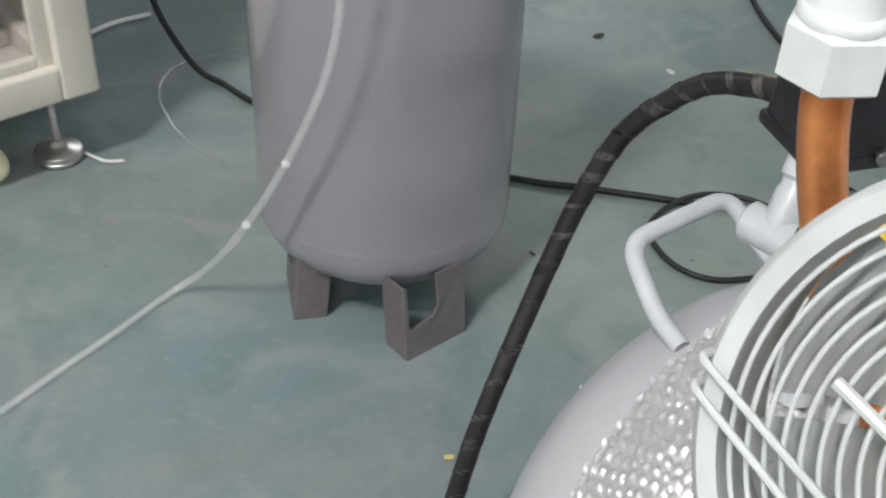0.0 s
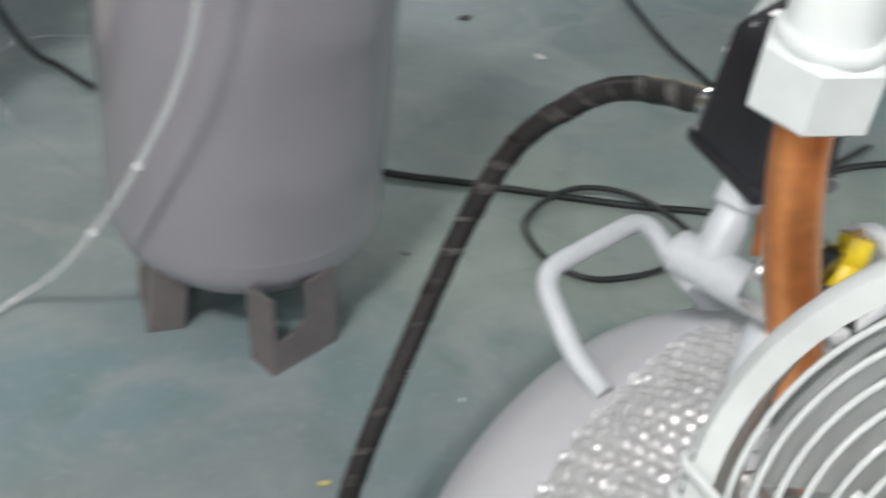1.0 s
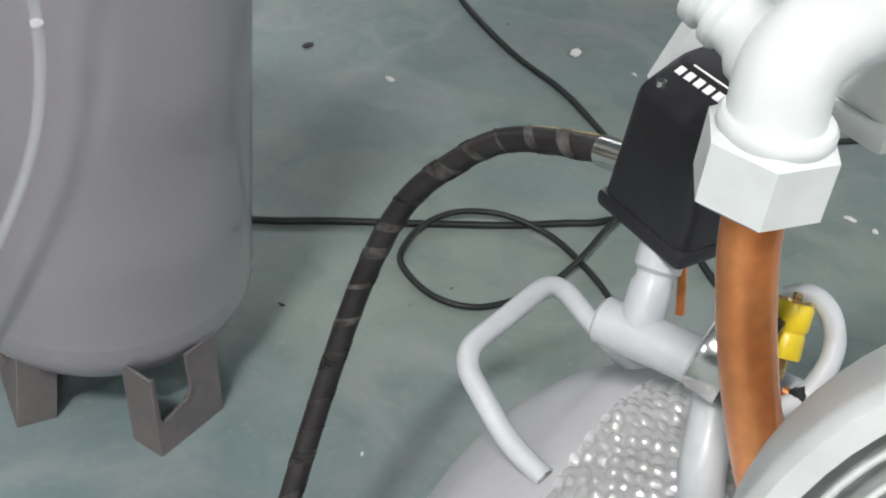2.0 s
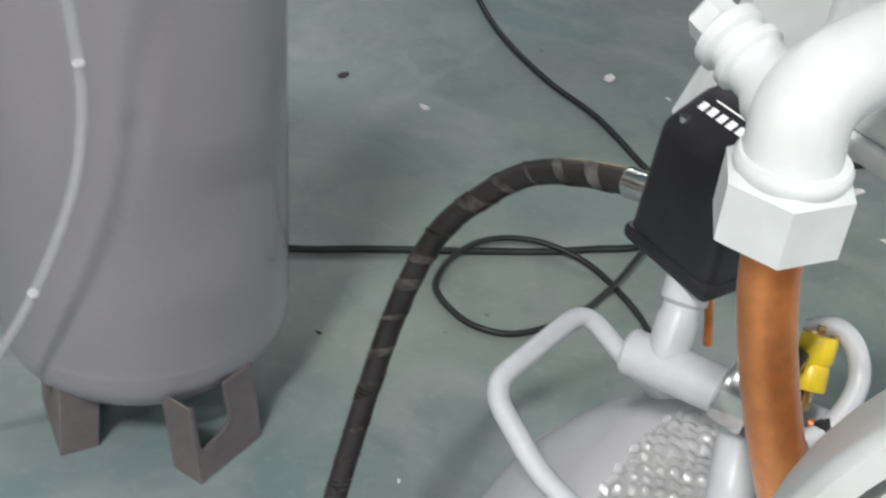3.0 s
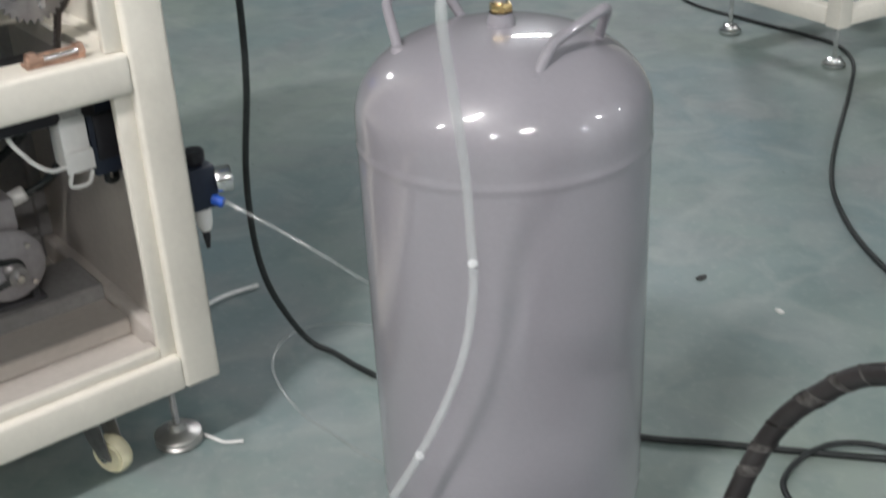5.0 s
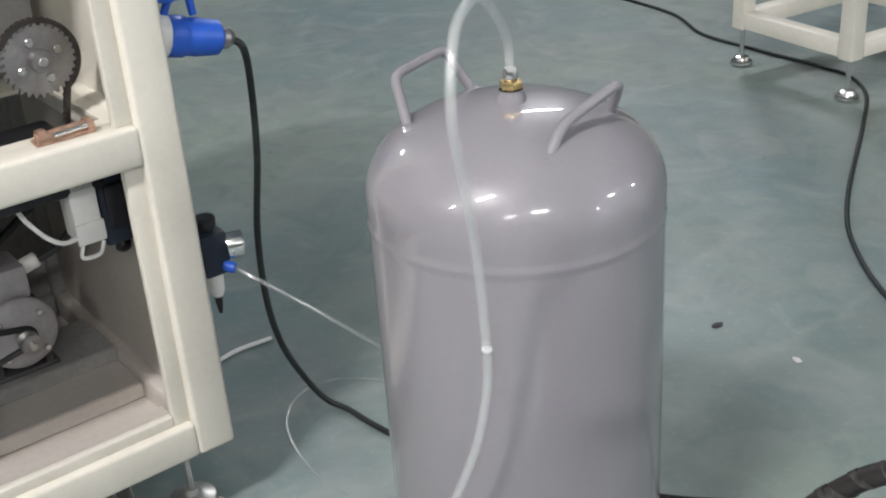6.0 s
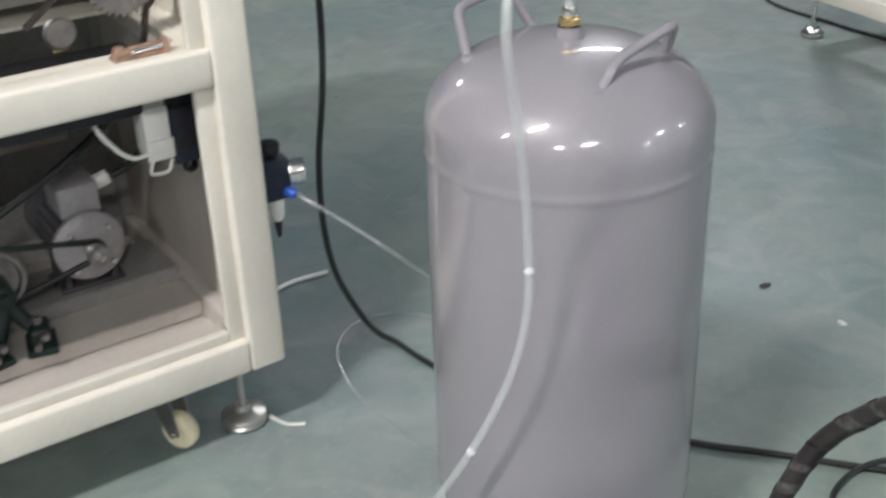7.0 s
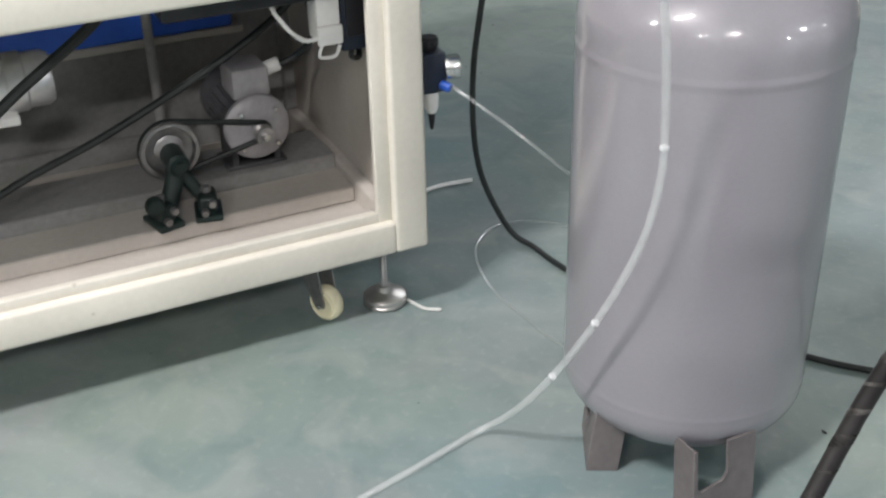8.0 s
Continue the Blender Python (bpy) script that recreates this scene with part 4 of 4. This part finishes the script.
part("pump_side", plate([(0.482, 0.715), (0.66, 0.715), (0.66, 0.90), (0.545, 0.90)], 0.018, None, pose(0, -0.492, 0, 90)), M_WHITE, comp, "pale side plate of the pump casting", smooth=False)
part("pump_stand", block((0.75, -0.50, 0.42), (0.82, -0.43, 0.765), 0.01), M_WHITE, comp)

# pressure switch on its stem
sw = part("pressure_switch", block((-0.037, -0.03, 0), (0.037, 0.03, 0.104), 0.008, 3), M_BLACK, comp, "black plastic pressure switch housing", at=pose(0.508, -0.536, 0.640, 0, 0, -57))
for v in sw.data.vertices:
    k = 1 - 0.14 * v.co.z / 0.104
    v.co.x, v.co.y = v.co.x * k, v.co.y * k
    if v.co.z > 0.06:
        v.co.z += 0.5 * v.co.y - 0.004
part("base_rim", block((-0.0385, -0.0315, 0.0), (0.0385, 0.0315, 0.012), 0.004, 2), M_BLACK, sw)
TILT = pose(0, 0, 0.1, math.degrees(math.atan(0.5)), 0, 0)
for k in range(5):
    part("marking", block((-0.021 + k * 0.0078, -0.010, 0.0), (-0.0162 + k * 0.0078, -0.0042, 0.0006)), M_PRINT, sw, "white printed bar", smooth=False, at=TILT)
part("marking", block((-0.016, 0.0, 0.0), (0.02, 0.001, 0.0006)), M_PRINT, sw, "fine white printed line", smooth=False, at=TILT)
part("cover_screw", rod((-0.02, -0.018, 0.089), (-0.02, -0.018, 0.0925), 0.003, 12), M_STEEL, sw)
part("stem", lathe([(0, -0.006), (0.013, -0.006), (0.013, 0.024), (0.0115, 0.027), (0.0115, 0.032), (0.0145, 0.035), (0.0145, 0.056), (0, 0.056)], 24), M_PIPE, comp, "painted pipe stem",
     at=aim((0.492, -0.577, 0.594), (0.503, -0.549, 0.645)))
mani = part("manifold", rod((0.470, -0.566, 0.586), (0.575, -0.634, 0.592), 0.0150, 28, 0.002), M_PIPE, comp, "pale grey manifold pipe")
part("bracket", block((-0.012, -0.008, 0), (0.016, 0.008, 0.05), 0.003), M_PIPE, comp, at=pose(0.545, -0.60, 0.535, 0, 0, -33))
gauge = part("pressure_gauge", lathe([(0, 0), (0.023, 0), (0.0275, 0.002), (0.0285, 0.005), (0.0285, 0.019), (0.0275, 0.021), (0, 0.021)], 40), M_STEEL, comp, "chrome pressure gauge case",
             at=aim((0.507, -0.652, 0.653), (0.557, -0.685, 0.643)))
part("dial_rim", lathe([(0, 0), (0.0277, 0), (0.0277, 0.008), (0.024, 0.009), (0, 0.0085)], 36), M_BLACK, gauge, at=pose(0, 0, 0.0207))
part("screw", rod((0.0284, 0, 0.010), (0.0297, 0, 0.010), 0.0022, 10), M_STEEL, gauge)
part("drain_elbow", tube(rounded([(0.520, -0.650, 0.628), (0.516, -0.672, 0.606), (0.512, -0.690, 0.590), (0.520, -0.700, 0.55)], 0.02), 0.0125, 20), M_PIPE, comp, "pale grey painted elbow fitting")
part("elbow_collar", lathe([(0, 0), (0.0145, 0), (0.0152, 0.003), (0.0152, 0.010), (0, 0.010)], 24), M_PIPE, comp, at=aim((0.516, -0.694, 0.574), (0.520, -0.702, 0.54)))
knob = part("valve_knob", lathe([(0, 0), (0.0105, 0), (0.011, 0.002), (0.0105, 0.014), (0.0095, 0.016), (0.0113, 0.019), (0.0116, 0.031), (0.0105, 0.034), (0.0095, 0.0335), (0.008, 0.031), (0, 0.031)], 20), M_YELLOW, comp, "yellow plastic valve knob",
             at=aim((0.545, -0.660, 0.650), (0.550, -0.642, 0.678)) @ Matrix.Scale(0.86, 4))
part("brass_ring", lathe([(0.0085, 0), (0.0112, 0), (0.0112, 0.0022), (0.0085, 0.0022)], 20), M_BRASS, knob, at=pose(0, 0, 0.034))
part("release_pin", rod((0, 0, 0.030), (0, 0, 0.040), 0.003, 10, 0.001), M_BRASS, knob)
part("brass_tip", lathe([(0, -0.014), (0.004, -0.013), (0.005, 0), (0, 0)], 12), M_BRASS, knob)
part("safety_loop", tube(spline([(0.546, -0.636, 0.670), (0.558, -0.638, 0.675), (0.568, -0.645, 0.670), (0.572, -0.655, 0.658), (0.567, -0.666, 0.648), (0.557, -0.674, 0.636), (0.545, -0.678, 0.630)], 8), 0.0058, 14), M_PIPE, comp, "glossy pale grey bent loop pipe")
part("capillary", tube(spline([(0.548, -0.668, 0.634), (0.566, -0.676, 0.632), (0.585, -0.682, 0.630), (0.62, -0.70, 0.62)], 6), 0.0028, 10), M_COPPER, comp, "thin copper tube")
part("capillary", tube(spline([(0.512, -0.545, 0.64), (0.517, -0.552, 0.615), (0.520, -0.560, 0.590)], 6), 0.003, 10), M_COPPER, comp, "thin copper tube")
part("wire", tube(spline([(0.553, -0.672, 0.640), (0.562, -0.684, 0.626), (0.570, -0.695, 0.608), (0.585, -0.72, 0.58)], 6), 0.0048, 10), M_RUBBER, comp, "black insulated wire")
part("outlet_stub", rod((0.527, -0.50, 0.646), (0.548, -0.56, 0.65), 0.006, 14, 0.001), M_DSTEEL, comp, "dull steel outlet stub")

# cooling fan with its wire guard; local z faces out
FAN = aim((0.586, -0.908, 0.707), Vector((0.586, -0.908, 0.707)) + Vector((math.cos(radians(-116)) * math.cos(radians(24)), math.sin(radians(-116)) * math.cos(radians(24)), math.sin(radians(24)))))
shroud = part("fan_shroud", lathe([(0.128, 0.004), (0.137, 0.006), (0.141, 0.002), (0.142, -0.004), (0.142, -0.06), (0.139, -0.063), (0.1305, -0.06), (0.1285, -0.01), (0.128, 0.004)], 72), M_PALE, comp, "pale painted fan shroud", at=FAN)
guard = part("fan_guard", lathe([(0.020, 0.006), (0.026, 0.007), (0.026, 0.010), (0.020, 0.011), (0.02, 0.006)], 32), M_PALE, comp, "pale wire fan guard", at=FAN)
for k in range(11):
    r = 0.034 + k * 0.0088
    dome = 0.012 * (1 - (r / 0.135) ** 2)
    part("ring", tube([(r * math.cos(a), r * math.sin(a), dome) for a in np.linspace(0, 2 * math.pi, 73)[:-1]], 0.0014, 8, closed=True), M_PALE, guard)
INV = FAN.inverted()
for p, q in (((0.457, -0.861, 0.704), (0.517, -0.903, 0.679)), ((0.456, -0.867, 0.691), (0.502, -0.900, 0.670))):
    p, q = INV @ Vector(p), INV @ Vector(q)
    d = (q - p).normalized()
    pts = rounded([p - d * 0.004 + Vector((0, 0, -0.02)), p - d * 0.004 + Vector((0, 0, 0.003)), p + d * 0.04 + Vector((0, 0, 0.003)), p + d * 0.20 + Vector((0, 0, 0.003))], 0.006)
    part("spoke", tube(pts, 0.0021, 8), M_PALE, guard)
p, q = INV @ Vector((0.510, -0.877, 0.723)), INV @ Vector((0.533, -0.892, 0.715))
part("spoke", tube([p, q, q + (q - p) * 1.2], 0.0032, 8), M_PALE, guard)
hub = part("fan_wheel", lathe([(0, -0.05), (0.032, -0.05), (0.034, -0.02), (0.028, -0.012), (0, -0.011)], 32), M_PIPE, comp, "grey fan wheel", at=FAN)
for k in range(7):
    own = bmesh.new()
    rows = []
    for i in range(7):
        r = 0.03 + 0.094 * i / 6
        rows.append([own.verts.new((r * math.cos(a), r * math.sin(a), -0.018 - 0.03 * u)) for u in (0, 0.33, 0.66, 1.0) for a in [0.84 * (u - 0.5) + 0.25 * i / 6]])
    for a, b in zip(rows, rows[1:]):
        for j in range(3):
            own.faces.new((a[j], a[j + 1], b[j + 1], b[j]))
    bmesh.ops.solidify(own, geom=own.faces[:], thickness=0.0018)
    part("blade", moved(own, pose(0, 0, 0, 0, 0, k * 360 / 7)), M_PALE, hub)
part("motor_casing", lathe([(0, -0.06), (0.10, -0.06), (0.104, -0.066), (0.104, -0.15), (0.09, -0.165), (0, -0.165)], 48), M_PALE, comp, "pale painted motor casing", at=FAN)
part("copper_winding", lathe([(0.05, -0.05), (0.075, -0.048), (0.082, -0.054), (0.075, -0.0598), (0.05, -0.0598)], 40), M_COPPER, comp, "copper motor winding", at=FAN)
part("motor_cradle", block((0.57, -0.86, 0.49), (0.68, -0.72, 0.60), 0.008), M_PALE, comp)

# bubble wrap on the lying tank ------------------------------------------
wrap = bmesh.new()
NS, NT = 130, 90
AX = pose(*CT, 0, 90, 57.0)
grid = []
for i in range(NS + 1):
    s = -0.262 + 0.262 * i / NS
    a = math.asin(s / 0.30)
    r = 0.237 * math.cos(a) ** 0.92
    row = []
    for j in range(NT + 1):
        th_ = math.radians(-16 + (43 + 10 * (1 - i / NS)) * j / NT)
        u, w = i / NS * 30 + 0.35 * noise.noise(Vector((i * 0.11, j * 0.09, 1))), j / NT * 20 + 0.35 * noise.noise(Vector((i * 0.1, j * 0.12, 5)))
        fu, fw = (u % 1) - 0.5, ((w + 0.5 * (int(u) % 2)) % 1) - 0.5
        d = max(0.0, 1 - (fu * fu + fw * fw) / 0.2)
        crease = noise.noise(Vector((s * 22, th_ * 5, 3.0))) * 0.007 + noise.noise(Vector((s * 70, th_ * 16, 7.0))) * 0.004
        edge = 0.006 if 3 < j < NT - 3 else 0.003
        rr = r + edge + 0.0035 * math.sqrt(d) + crease * (0.6 if i > 4 else 0.2) + 0.002
        row.append(wrap.verts.new(AX @ Vector((-rr * math.cos(th_), -rr * math.sin(th_) * -1, s))))
    grid.append(row)
for i in range(NS):
    for j in range(NT):
        wrap.faces.new((grid[i][j], grid[i + 1][j], grid[i + 1][j + 1], grid[i][j + 1]))
sheet = part("bubble_wrap", wrap, M_FOIL)
sheet.data.set_sharp_from_angle(angle=math.pi)
tagged(sheet, "crumpled shiny bubble wrap lying on the compressor tank", "bubble wrap")

# air hose ---------------------------------------------------------------
hose = thing("air_hose", "dark rubber air hose spirally wrapped in film, arching to the floor", "hose", pose(0, 0, 0))
hp = spline([(0.545, -0.462, 0.618), (0.500, -0.410, 0.606), (0.427, -0.345, 0.571), (0.380, -0.328, 0.529), (0.346, -0.325, 0.482), (0.318, -0.343, 0.412), (0.290, -0.392, 0.310), (0.262, -0.460, 0.190), (0.242, -0.508, 0.06), (0.225, -0.55, 0.014), (0.18, -0.68, 0.012), (0.05, -0.95, 0.012)], 30)
part("rubber_tube", tube(hp, 0.0102, 18), M_HOSE, hose)
ribbon = bmesh.new()
prev, up, dist = None, None, 0.0
n = len(hp)
for i, p in enumerate(hp):
    t = (hp[min(i + 1, n - 1)] - hp[max(i - 1, 0)]).normalized()
    up = t.orthogonal().normalized() if up is None else (up - t * up.dot(t)).normalized()
    dist += (p - hp[i - 1]).length if i else 0
    side_ = t.cross(up)
    row = []
    for k in range(9):
        a = dist * 190 + k * (0.2 + 0.12 * math.sin(dist * 61)) + 0.9 * math.sin(dist * 37)
        row.append(ribbon.verts.new(p + 0.0109 * (math.cos(a) * up + math.sin(a) * side_)))
    if prev:
        for k in range(8):
            ribbon.faces.new((prev[k], prev[k + 1], row[k + 1], row[k]))
    prev = row
bmesh.ops.solidify(ribbon, geom=ribbon.faces[:], thickness=0.0006)
part("film_wrap", ribbon, M_WRAP, hose, "dull translucent film wound in a spiral")
part("print_line", tube([p + Vector((0.002, 0.002, 0.0098)) for p in hp[10:100]], 0.0012, 6), M_HOSEYEL, hose, "faded yellow printed line")
part("ferrule", rod(hp[14], hp[37], 0.0118, 18, 0.001), M_STEEL, hose, "bright crimped ferrule")
